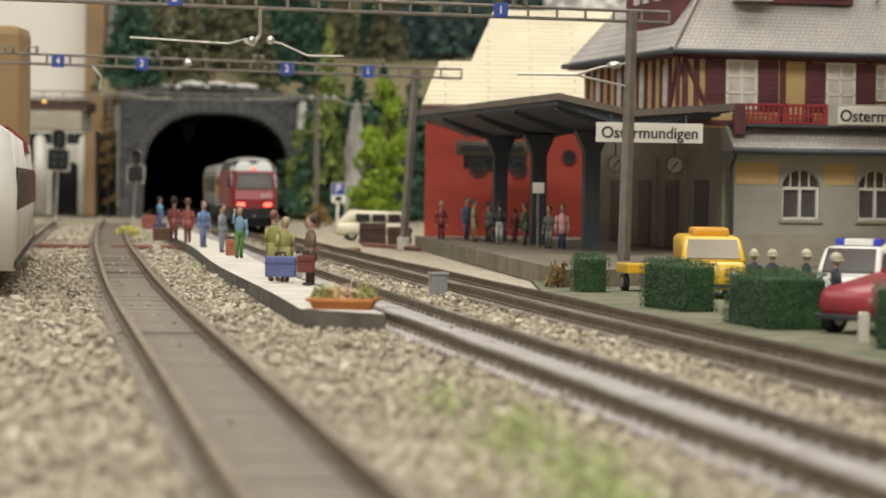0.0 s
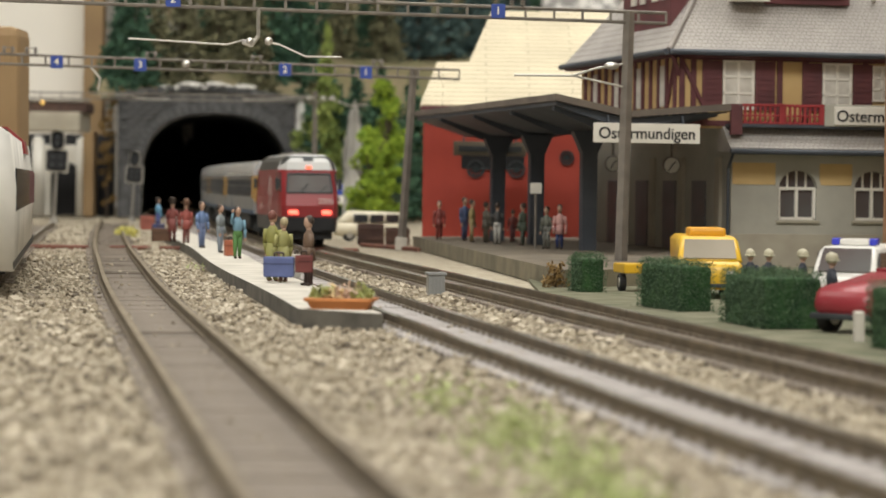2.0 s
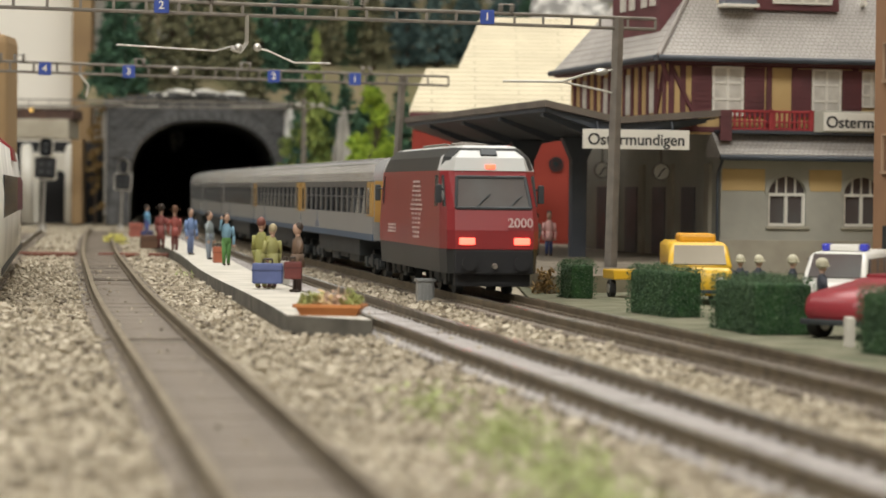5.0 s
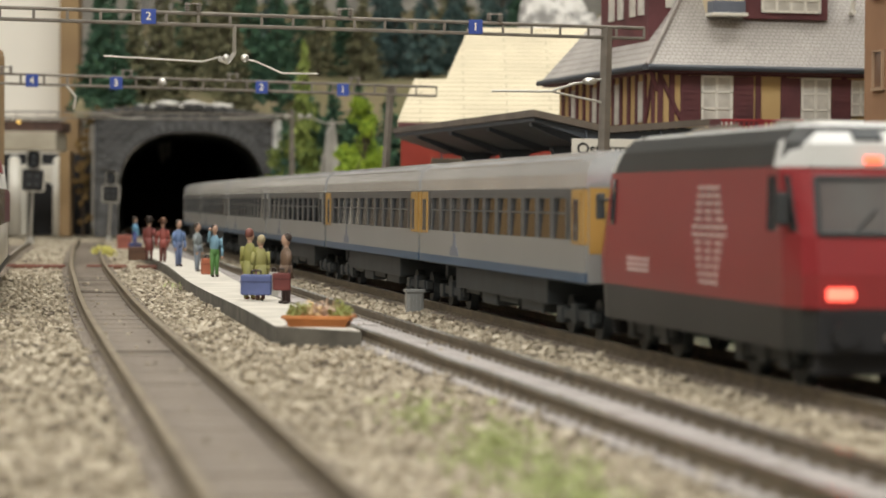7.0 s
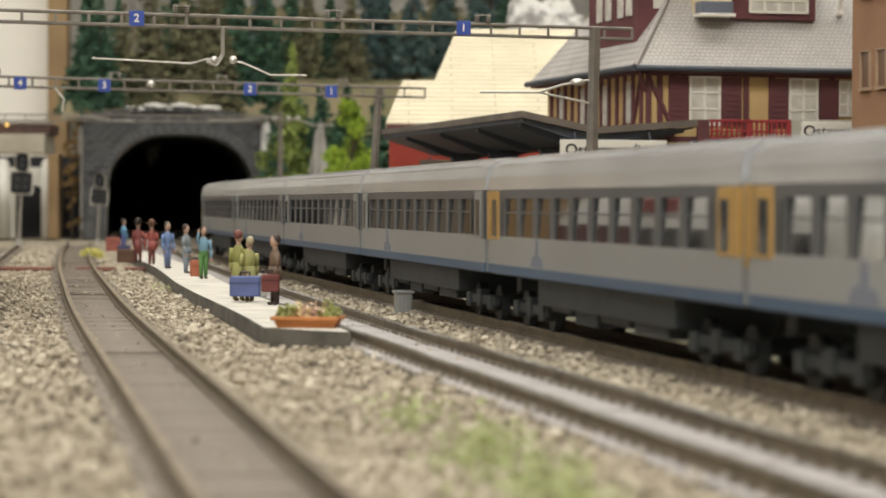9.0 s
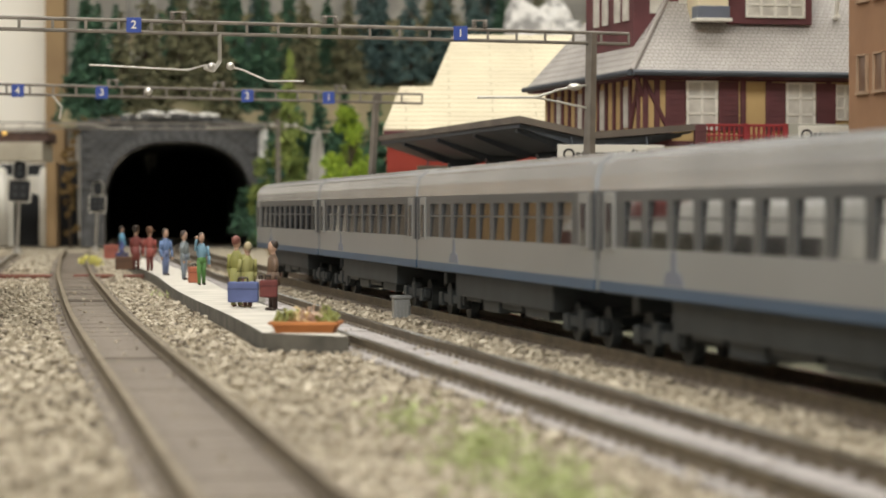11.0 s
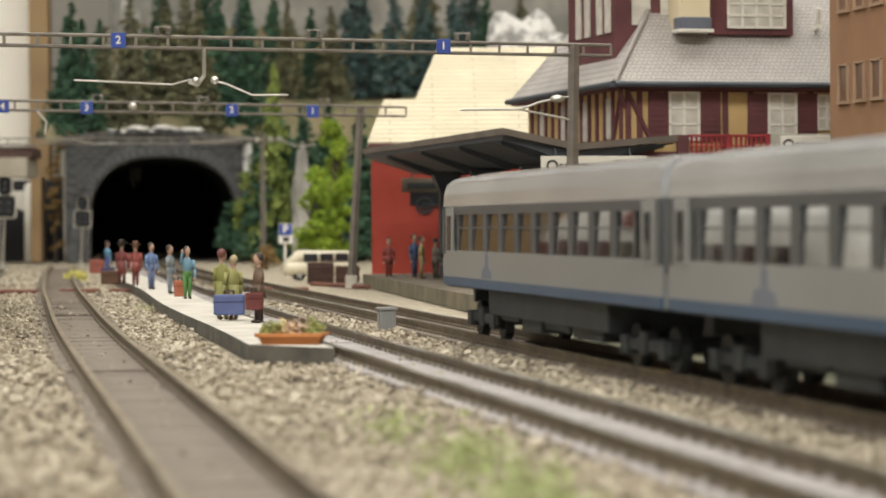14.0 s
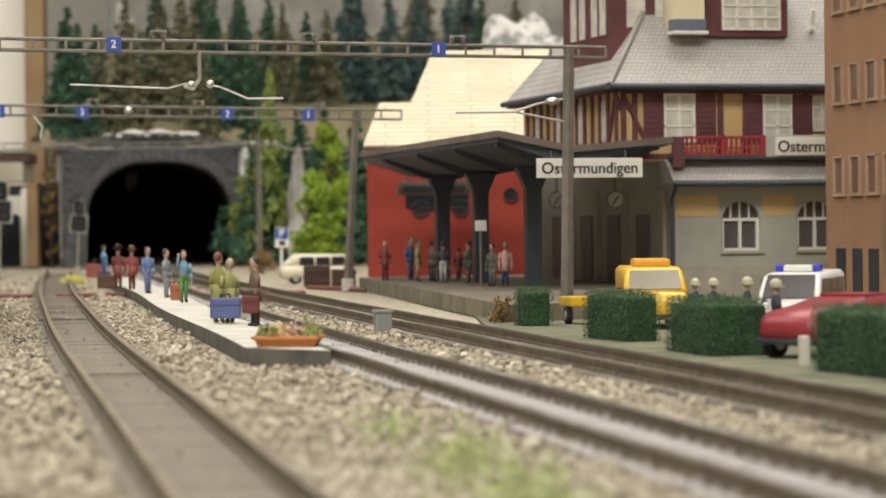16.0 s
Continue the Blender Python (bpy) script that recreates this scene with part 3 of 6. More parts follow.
# ---- hillside ----
def hill_z(x, y):
    base = 11.0 + max(0.0, y - 253) * 0.2
    if x > -14:
        base = max(0.0, min(base, (y - 250) * 0.6))
    k = noise.noise(Vector((x * 0.07, y * 0.07, 0.3))) * 2.6 + noise.noise(Vector((x * 0.3, y * 0.3, 1.3))) * 0.7
    edge = min(1.0, max(0.0, base / 6))
    return base + k * edge


bm = bmesh.new()
NX, NY = 70, 56
grid = []
for j in range(NY + 1):
    y = 204 + (340 - 204) * j / NY
    grid.append([])
    for i in range(NX + 1):
        x = -34 + (70 + 34) * i / NX
        cut = x < -14 and y < 253
        grid[-1].append(None if cut else bm.verts.new((x, y, hill_z(x, y) - 0.15)))
for j in range(NY):
    for i in range(NX):
        q = (grid[j][i], grid[j][i + 1], grid[j + 1][i + 1], grid[j + 1][i])
        if all(q):
            bm.faces.new(q)
tagged(part("hillside", bm, M_HILL, smooth=True), "brown and green scree slope above the tunnel", "hillside", kind="structure")


def on_hill(x, y):
    return hill_z(x, y) - 0.3


# ---- trees, by where they stand ----
SP = [spruce(41, 12, 5.2, M_SPRUCE, "dark green model spruce on the slope", 1.3),
      spruce(42, 12, 5.6, M_PINE, "olive brown model pine on the slope", 1.2),
      spruce(43, 12, 5.0, M_BLUEFIR, "blue-green model fir on the slope", 1.2),
      spruce(44, 9, 4.4, M_OLIVE, "yellowish green conifer beside the portal", 1.3)]


def plant(k, x, y, z, h, wide=1.0, rz=0.0):
    base = 9.0 if k == 3 else 12.0
    m = at(x, y, z, rz) @ Matrix.Diagonal((h / base * wide, h / base * wide, h / base, 1))
    if not k in used:
        used.add(k)
        SP[k].matrix_basis = m
    else:
        copy_thing(SP[k], Matrix.Translation(m.translation) @ m.to_quaternion().to_matrix().to_4x4() @ Matrix.Diagonal([a / b for a, b in zip(m.to_scale(), SP[k].scale)] + [1]))


used = set()
for k, x, y, z, h, wide, rz in (
        (0, -32.0, 262, 11.5, 14.5, 1.05, 10), (0, -29.6, 266, 12, 12.5, 1.0, 80), (0, -33.6, 270, 12, 13.0, 0.8, 150),
        (1, -27.0, 270, 12.5, 15.5, 0.9, 30), (1, -23.2, 268, 12.5, 14.5, 1.0, 110), (1, -20.0, 272, 13.0, 14.5, 0.95, 200), (1, -25.2, 262, 12, 10.0, 1.0, 250),
        (0, -17.6, 268, 13, 15.0, 0.85, 300), (0, -15.0, 272, 14, 15.0, 0.8, 45), (1, -11.2, 284, 19, 11.0, 1.0, 15), (1, -6.5, 288, 20, 11.0, 1.1, 100),
        (2, -2.8, 290, 20, 12.0, 1.1, 60), (2, 0.5, 286, 19, 13.0, 1.0, 140), (2, 3.8, 290, 20, 12.0, 1.1, 220), (2, 7.2, 292, 21, 11.5, 1.0, 280),
        (0, -8.8, 292, 21, 11.0, 1.0, 20), (1, -22.0, 280, 17, 13.0, 1.0, 70), (0, -13.0, 290, 20, 12.0, 1.0, 190),
        (0, 11.0, 296, 23, 10.5, 1.0, 90), (1, 15.0, 298, 23, 10.5, 1.0, 20),
        (3, -11.0, 246, -0.1, 18.6, 0.62, 0), (0, -12.2, 246, -0.1, 12.0, 1.15, 40), (0, -9.8, 248, -0.1, 13.0, 1.1, 130), (0, -7.0, 247, -0.1, 11.5, 1.2, 90), (0, -5.0, 249, -0.1, 12.5, 1.2, 20),
        (0, -3.5, 246, -0.1, 10.0, 1.2, 90), (0, -13.6, 253, 0.5, 13.5, 1.2, 15), (0, -11.0, 254, 1.0, 14.0, 1.3, 75), (0, -8.6, 255, 1.0, 14.0, 1.3, 145), (0, -6.0, 254, 1.0, 14.0, 1.3, 215), (0, -3.0, 255, 1.0, 13.5, 1.3, 275), (0, 0.2, 256, 1.0, 13.0, 1.3, 330), (0, -30.5, 258, 10.5, 13.5, 1.1, 60), (1, -18.6, 262, 11.5, 11.0, 1.0, 10), (1, -28.6, 262, 11.5, 12.0, 1.0, 210),
        (0, -20.0, 284, 17, 14.0, 1.2, 120), (0, -25.0, 286, 17, 14.5, 1.2, 310), (2, -16.5, 292, 18, 13.0, 1.2, 70), (2, -4.0, 302, 20, 13.0, 1.3, 160), (2, 9.5, 304, 20, 13.0, 1.3, 30), (1, 4.0, 306, 20, 14.0, 1.3, 30)):
    plant(k, x, y, min(z, on_hill(x, y)) if y > 255 else z, h, wide, rz)

b1 = broadleaf(51, 8.5, 4.6, M_LIME, "bright lime green model tree beside the shed", "tree", 3600, 0.22)
b1.matrix_basis = at(-6.3, 222, -0.1)
copy_thing(b1, scaled(-4.9, 228, 4.6, 0.9, 0.95, 120))
copy_thing(b1, scaled(-4.4, 224, -0.1, 0.85, 0.6, 220))
b2 = broadleaf(52, 9.0, 3.8, M_OLIVE, "olive green shrub beside the tunnel portal", "bush", 3000, 0.2)
b2.matrix_basis = at(-13.4, 247.5, -0.1)
copy_thing(b2, scaled(-12.2, 247, -0.1, 1.1, 1.1, 70))
b3 = broadleaf(53, 1.6, 2.4, M_MOSS, "dry brown bush at the foot of the slope", "bush", 900, 0.14)
b3.matrix_basis = at(-9.9, 205, 0)
copy_thing(b3, scaled(-31.6, 256, 11.0, 1.4, 0.9, 40))
copy_thing(b3, scaled(-28.2, 256, 11.3, 1.2, 0.8, 140))
b4 = broadleaf(54, 10.5, 1.9, M_MOSS, "brown mossy rock growth beside the portal", "bush", 1500, 0.2)
b4.matrix_basis = at(-32.4, 251, 0.2)
b5 = broadleaf(55, 0.5, 1.9, M_FOAM, "low yellow foam bush at the platform end", "bush", 400, 0.12)
b5.matrix_basis = at(-20.6, 170, -0.1)

# pale cliff streak and the snowy rocks over the shed
def crag(name, x, y, z, sx, sy, sz, seed, material, label):
    bm = bmesh.new()
    vs = ball(bm, (0, 0, 0), 1.0, (1, 1, 1), 4)
    for v in vs:
        k = noise.noise(v.co * 1.6 + Vector((seed, 0, 0))) * 0.45 + noise.noise(v.co * 5 + Vector((0, seed, 0))) * 0.16
        v.co *= 1 + k
        v.co = Vector((v.co.x * sx, v.co.y * sy, v.co.z * sz))
    return tagged(part(name, bm, material, None, "", False, at(x, y, z)), label, "rock")


crag("rock_face", -8.4, 243, 3.5, 1.0, 1.2, 6.6, 3, M_ROCK, "pale grey plaster rock face between the trees")
crag("rock_face", 13.9, 262, 16.0, 5.8, 3.0, 7.6, 8, M_SNOW_ROCK, "snow-mottled grey plaster crag above the shed roof")
crag("rock_face", 1.9, 166, 4.6, 1.7, 1.6, 5.6, 5, M_SNOW, "white plaster boulder behind the shed")
crag("rock_face", -28.4, 285, 18.0, 1.8, 1.6, 9.0, 12, M_ROCK, "pale grey rock face between tall spruces")
crag("rock_face", -14.0, 252.6, 8.0, 1.1, 0.9, 3.4, 15, M_SNOW, "white weathered rock beside the portal arch")

# ---- left background: flyover, white piers, board ----
slab("backdrop_board", -62, -39.7, 290, 292, 0, 60, M_BOARD, "plain white board behind the layout", "backdrop")
# Added out of view so that the far coach panes reflect something dark.
slab("backdrop_panel", -121, -62.1, 290, 292, -0.1, 60, M_ADDED_DARK, "unseen dark panel added to darken far pane reflections", "backdrop")
slab("backdrop_post", -39.6, -37.5, 286, 289, 0, 60, M_TAN, "tan wooden upright beside the white board", "backdrop")
slab("backdrop_hill", -36.5, 75, 340, 345, -0.1, 75, M_ROCK, "pale grey painted mountain distance behind the slope", "backdrop")
fly = thing("flyover", at(0, 0), "flyover with dark girder and pale concrete parapet", "bridge")
bm = bmesh.new()
box(bm, -70, -33.0, 240, 246, 9.8, 10.7, 0.08)
part("girder", bm, M_CRATE, fly, "dark brown girder")
bm = bmesh.new()
box(bm, -70, -33.4, 239.2, 246.5, 8.0, 9.78, 0.1)
part("deck", bm, M_PLINTH, fly, "grey concrete deck edge")
bm = bmesh.new()
box(bm, -70, -32.6, 239.8, 240.4, 10.72, 10.9, 0.03)
part("parapet", bm, M_STEEL, fly)
bm = bmesh.new()
ball(bm, (-36.9, 239.6, 10.6), 0.15)
part("bulb", bm, M_BULB, fly, "small warm glowing bulb")
piers = thing("arcade", at(0, 0), "white rounded piers with a dark arched opening", "bridge pier")
for x in (-41.6, -39.2, -34.9):
    bm = bmesh.new()
    cyl(bm, (x, 252, 0), (x, 252, 7.2), 0.62, 0.58, 16)
    ball(bm, (x, 252, 7.2), 0.58, (1, 1, 0.9), 3)
    part("pier", bm, M_WHITE, piers, "", True)
bm = bmesh.new()
aw = [(-2.6, 0), (-2.6, 6.8), (2.6, 6.8), (2.6, 0)]
ai = arch_pts(1.5, 5.2, 1.6, 10)
ao = [(-2.6, 0)] + [(-2.6 + 5.2 * i / (len(ai) - 3), 6.9) for i in range(len(ai) - 2)] + [(2.6, 0)]
fv = [[bm.verts.new((a, y, z)) for a, z in ln] for y in (0, 1.2) for ln in (ai, ao)]
for k in range(len(ai) - 1):
    bm.faces.new((fv[0][k], fv[0][k + 1], fv[1][k + 1], fv[1][k]))
    bm.faces.new((fv[0][k], fv[0][k + 1], fv[2][k + 1], fv[2][k]))
part("arch_wall", bm, M_WHITE, piers, "", False, at(-36.7, 253, 0))
# Sheet added behind the arch, painted black in place of deep shade.
bm = bmesh.new()
box(bm, -50, -32.5, 256, 258, 0, 8.0)
part("back_wall", bm, M_BLACK, piers, "black sheet painted as the unlit space behind the piers")
bm = bmesh.new()
box(bm, -34.6, -33.6, 250, 253, 0, 8.2, 0.1)
part("pillar", bm, M_TAN, piers, "tan wooden pillar")
tw = thing("round_tower", at(-26.0, 140, 0), "plain tan wooden tower with a rounded top edge", "tower")
bm = bmesh.new()
box(bm, -4, 3.45, -2, 2, 0, 11.7, 0.5)
part("body", bm, M_TAN, tw)


# ---- lettering ----
def lettering(text, size, material, parent, m, label=""):
    cu = bpy.data.curves.new("lettering", "FONT")
    cu.offset = 0.014 * size * CM
    cu.body, cu.size, cu.extrude, cu.align_x, cu.align_y = text, size * CM, 0.0001, "CENTER", "CENTER"
    tmp = bpy.data.objects.new("tmp", cu)
    me = bpy.data.meshes.new_from_object(tmp)
    bpy.data.objects.remove(tmp)
    me.materials.clear()
    me.materials.append(material)
    ob = new("lettering", me)
    ob.parent = parent
    ob.matrix_basis = m
    return tagged(ob, label)


def facing(x, y, z, rz=0.0):
    """Upright, readable from the front (towards -y)."""
    return at(x, y, z, rz, 90)


# ---- station building: u along the street front, w to the back ----
station = thing("station_building", at(10.74, 118, 0, 13), "half-timbered station house with grey tiled hipped roof", "station building")


def sbox(name, u0, u1, w0, w1, z0, z1, material, label="", parent=None, bev=0.02):
    bm = bmesh.new()
    box(bm, u0, u1, w0, w1, z0, z1, bev)
    return part(name, bm, material, parent or station, label)


# lower storey: front wall with openings for two arched windows, and the track side
WIN = (5.8, 9.5)


def lower_front():
    def put(x0, x1, za, zc):
        bm = bmesh.new()
        box(bm, x0, x1, 0.0, 0.4, za, zc)
        part("wall_section", bm, M_GREYWALL, station, "grey-green plastered ground floor wall")
    z0, z1 = 1.49, 5.2
    u = 2.56
    for c in WIN:
        put(u, c - 0.92, z0, z1)
        put(c - 0.92, c + 0.92, z0, 2.15)
        pts = [(c - 0.92, 3.6)] + [(c + 0.92 * math.cos(math.pi * (1 - i / 10)), 3.6 + 0.82 * math.sin(math.pi * i / 10)) for i in range(1, 10)] + [(c + 0.92, 3.6), (c + 0.92, z1), (c - 0.92, z1)]
        bm = bmesh.new()
        prism(bm, pts, 0.0, 0.4)
        part("wall_section", bm, M_GREYWALL, station)
        u = c + 0.92
    put(u, 14.5, z0, z1)


lower_front()
sbox("plinth", 2.5, 14.6, -0.08, 0.4, -0.1, 1.49, M_PLINTH, "pale plinth")
sbox("side_wall", 2.56, 2.9, 0.4, 24, -0.1, 6.4, M_GREYWALL)
for u0, u1 in ((2.62, 4.7), (6.85, 8.45)):
    sbox("wall_panel", u0, u1, -0.03, 0.1, 3.75, 4.75, M_PANEL, "ochre plaster panel")
for w0 in (3.5, 8.0, 12.5, 17.5):
    sbox("side_door", 2.50, 2.62, w0, w0 + 2.0, 0.0, 3.9, M_SIDE_DOOR, "grey door in the track side")
for w0 in (1.2, 6.6, 11.2, 15.6):
    sbox("side_pillar", 2.40, 2.62, w0, w0 + 0.7, 0.0, 5.0, M_PLINTH)


def arched_window(c):
    w = part("window", (lambda b: (box(b, c - 0.9, c + 0.9, 0.26, 0.30, 2.15, 4.42), b)[1])(bmesh.new()), M_GREYGLASS, station, "arched window with white cross bars")
    bm = bmesh.new()
    for x in (c - 0.86, c, c + 0.86):
        box(bm, x - 0.07, x + 0.07, 0.14, 0.26, 2.15, 3.62)
    box(bm, c - 0.92, c + 0.92, 0.13, 0.26, 3.52, 3.66)
    box(bm, c - 0.92, c + 0.92, 0.14, 0.26, 2.15, 2.27)
    for x in (c - 0.45, c, c + 0.45):
        box(bm, x - 0.035, x + 0.035, 0.16, 0.26, 3.66, 4.4)
    part("frame", bm, M_WHITE, w)
    bm = bmesh.new()
    box(bm, c - 1.05, c + 1.05, -0.14, 0.2, 2.0, 2.14, 0.03)
    part("sill", bm, M_PLINTH, w)
    bm = bmesh.new()
    n = 12
    for i in range(n):
        a, b = math.pi * i / n, math.pi * (i + 1) / n
        pts = [(c + q * math.cos(t), 3.62 + q * 0.9 * math.sin(t)) for q, t in ((0.93, a), (1.12, a), (1.12, b), (0.93, b))]
        prism(bm, pts, -0.05, 0.1)
    part("arch_trim", bm, M_GREYWALL, w)


for c in WIN:
    arched_window(c)

# skirt roof between the storeys
bm = bmesh.new()
prism(bm, [(-1.15, 5.25), (-1.15, 5.42), (0.1, 6.5), (0.6, 6.5), (0.6, 5.25)], 2.1, 14.8, axis="x")
part("skirt_roof", bm, M_TILES, station, "grey tiled skirt roof over the ground floor")
bm = bmesh.new()
cyl(bm, (2.1, -1.22, 5.24), (14.8, -1.22, 5.24), 0.13)
part("gutter", bm, M_DARK, station)
bm = bmesh.new()
cyl(bm, (2.35, -0.9, 5.2), (2.35, -0.2, 4.5), 0.07)
cyl(bm, (2.35, -0.2, 4.5), (2.35, -0.2, 0), 0.07)
part("downpipe", bm, M_DARK, station)

# upper storey
sbox("upper_wall", 0.0, 14.5, 0.02, 0.4, 6.3, 9.9, M_PANEL, "ochre panels between maroon timbers")
sbox("upper_side_wall", 0.0, 0.4, 0.4, 16, 6.3, 9.9, M_PANEL)
for u in (0.0, 0.55, 1.12, 4.7, 5.95, 8.9, 11.2):
    sbox("timber", u, u + 0.26, -0.08, 0.02, 6.4, 9.8, M_MAROON)
for z in (6.4, 9.4):
    sbox("timber", 0.0, 14.5, -0.06, 0.02, z, z + 0.25, M_MAROON)
for k in range(13):
    w = 0.3 + k * 1.22
    sbox("timber", -0.1, 0.0, w, w + 0.34, 6.4, 9.8, M_MAROON)
for z in (6.5, 9.5):
    sbox("timber", -0.08, 0.0, 0.3, 15.8, z, z + 0.25, M_MAROON)
for k in (1, 4, 7, 10):
    w = 0.75 + k * 1.22
    wn = sbox("side_window", -0.06, 0.0, w, w + 0.75, 7.3, 9.2, M_CURTAIN, "tall window with pale curtain")
bm = bmesh.new()
for a, b in (((0.1, -0.05, 9.4), (1.2, -0.05, 7.2)), ((-0.06, 0.4, 9.4), (-0.06, 1.6, 7.2)), ((-0.05, -0.05, 9.7), (-0.75, -0.75, 9.85)), ((-0.02, -0.02, 8.7), (-0.6, -0.6, 9.8))):
    cyl(bm, a, b, 0.11, 0.11, 6)
part("brace", bm, M_MAROON, station)


def sash(u0, u1, z0, z1, sh=0.95):
    w = sbox("window", u0, u1, -0.05, 0.02, z0, z1, M_CURTAIN, "white sash window with net curtains")
    bm = bmesh.new()
    for u in (u0, (u0 + u1) / 2, u1):
        box(bm, u - 0.06, u + 0.06, -0.1, -0.04, z0, z1)
    for z in (z0, z0 + (z1 - z0) * 0.33, z0 + (z1 - z0) * 0.68, z1):
        box(bm, u0 - 0.06, u1 + 0.06, -0.1, -0.04, z - 0.05, z + 0.05)
    part("frame", bm, M_WHITE, w)
    if sh:
        for a, b in ((u0 - 0.1 - sh, u0 - 0.1), (u1 + 0.1, u1 + 0.1 + sh)):
            s = sbox("shutter", a, b, -0.13, -0.03, z0 - 0.05, z1 + 0.02, M_MAROON, "maroon wooden shutter", w)
            bm = bmesh.new()
            for k in range(9):
                z = z0 + 0.12 + (z1 - z0 - 0.2) * k / 8
                box(bm, a + 0.12, b - 0.12, -0.16, -0.12, z, z + 0.07)
            part("louvre", bm, M_MAROON, s)


sash(2.13, 3.53, 7.2, 9.36)
sash(6.96, 8.29, 7.2, 9.33)
sash(9.36, 10.3, 7.7, 9.25, 0)

# balcony
bal = sbox("balcony", 2.2, 14.6, -0.9, 0.0, 6.35, 6.5, M_DARK, "balcony with red turned railing")
for u0, u1, st in ((2.85, 6.7, 0.24),):
    u = u0
    while u < u1:
        sbox("baluster", u, u + 0.1, -0.86, -0.78, 6.5, 7.35, M_RAILING, "", bal, 0)
        u += st
    sbox("rail", u0 - 0.1, u1, -0.9, -0.74, 7.3, 7.42, M_RAILING, "", bal)
    sbox("rail", u0 - 0.1, u1, -0.88, -0.76, 6.85, 6.93, M_RAILING, "", bal)
    sbox("rail", u0 - 0.1, u1, -0.88, -0.76, 6.52, 6.6, M_RAILING, "", bal)
for u in (4.55, 6.5):
    sbox("post", u, u + 0.2, -0.9, -0.74, 6.5, 7.45, M_RAILING, "", bal)
sbox("side_parapet", 2.2, 2.75, -0.92, -0.7, 6.0, 7.4, M_MAROON, "maroon boarded balcony end", bal)
sbox("parapet", 6.7, 14.6, -0.95, -0.78, 6.45, 7.45, M_GREYWALL, "grey balcony parapet", bal)
name_board = thing("station_sign", at(10.74, 118, 0, 13), "white station name board with black letters", "sign")
bm = bmesh.new()
box(bm, 7.13, 12.3, -1.08, -0.96, 6.52, 7.36, 0.02)
part("board", bm, M_WHITE, name_board)
lettering("Ostermundigen", 0.74, M_INK, name_board, facing(9.55, -1.095, 6.9))

# hipped roof
E0, E1, EW = -0.75, 15.5, 17.0
roof_f = [(E0, -0.75, 9.75), (E1, -0.75, 9.75), (E1 - 4, 4.6, 16.4), (E0 + 4.9, 4.6, 16.4)]
roof_s = [(E0, EW, 9.75), (E0, -0.75, 9.75), (E0 + 4.9, 4.6, 16.4), (E0 + 4.9, EW - 5, 16.4)]
for nm, pl, mt in (("roof_front", roof_f, M_TILES), ("roof_side", roof_s, M_TILES_SIDE)):
    bm = bmesh.new()
    up = [bm.verts.new(p) for p in pl]
    dn = [bm.verts.new((p[0] + (0.0 if nm == "roof_front" else 0.12), p[1] + (0.12 if nm == "roof_front" else 0.0), p[2] - 0.18)) for p in pl]
    bm.faces.new(up)
    bm.faces.new(dn[::-1])
    for i in range(4):
        bm.faces.new((up[i], dn[i], dn[(i + 1) % 4], up[(i + 1) % 4]))
    part("roof", bm, mt, station, "grey tiled hipped roof")
bm = bmesh.new()
cyl(bm, (E0, -0.78, 9.8), (E0 + 4.9, 4.56, 16.46), 0.13, 0.13, 8)
part("hip_tile", bm, M_ROOF, station)
bm = bmesh.new()
cyl(bm, (E0, -0.85, 9.7), (E1, -0.85, 9.7), 0.14)
cyl(bm, (E0 - 0.1, -0.75, 9.7), (E0 - 0.1, EW, 9.7), 0.14)
part("gutter", bm, M_DARK, station)
sbox("soffit", E0 + 0.1, E1, -0.65, 0.0, 9.5, 9.58, M_MAROON, "", None, 0)
sbox("soffit", E0 + 0.1, 0.0, -0.65, EW, 9.5, 9.58, M_MAROON, "", None, 0)

# dormers, skylight, vent
def sub(name, bm, material, label=""):
    return part(name, bm, material, station, label)


bm = bmesh.new()
box(bm, 4.45, 8.55, 0.85, 4.0, 12.1, 14.2, 0.04)
prism(bm, [(4.1, 14.1), (6.5, 16.2), (8.9, 14.1)], 0.6, 4.6)
dorm = sub("dormer", bm, M_MAROON, "maroon dormer with multi-pane white window")
bm = bmesh.new()
box(bm, 5.3, 8.1, 0.78, 0.84, 12.45, 14.1)
dwin = part("window", bm, M_CURTAIN, dorm)
bm = bmesh.new()
for k in range(5):
    u = 5.3 + 2.8 * k / 4
    box(bm, u - 0.06, u + 0.06, 0.72, 0.78, 12.42, 14.1)
for k in range(4):
    z = 12.45 + 1.65 * k / 3
    box(bm, 5.25, 8.15, 0.72, 0.78, z - 0.05, z + 0.05)
part("frame", bm, M_WHITE, dwin)
bm = bmesh.new()
box(bm, 2.75, 4.2, 0.2, 1.8, 12.35, 15.5, 0.03)
chim = sub("chimney", bm, M_CREAM, "cream rendered chimney on the roof slope")
bm = bmesh.new()
box(bm, 2.7, 4.25, 0.12, 1.0, 12.3, 12.85, 0.03)
part("flashing", bm, M_LOGO_BLUE, chim, "grey-blue lead flashing")
bm = bmesh.new()
box(bm, 2.6, 4.35, 0.05, 1.0, 12.15, 12.3, 0.03)
part("sill", bm, M_WHITE, chim)
bm = bmesh.new()
cyl(bm, (9.9, 1.3, 12.4), (9.9, 1.0, 13.4), 0.1)
cyl(bm, (9.9, 1.0, 12.55), (9.9, 1.6, 12.45), 0.12)
sub("vent_pipe", bm, M_WHITE, "small white vent pipe")
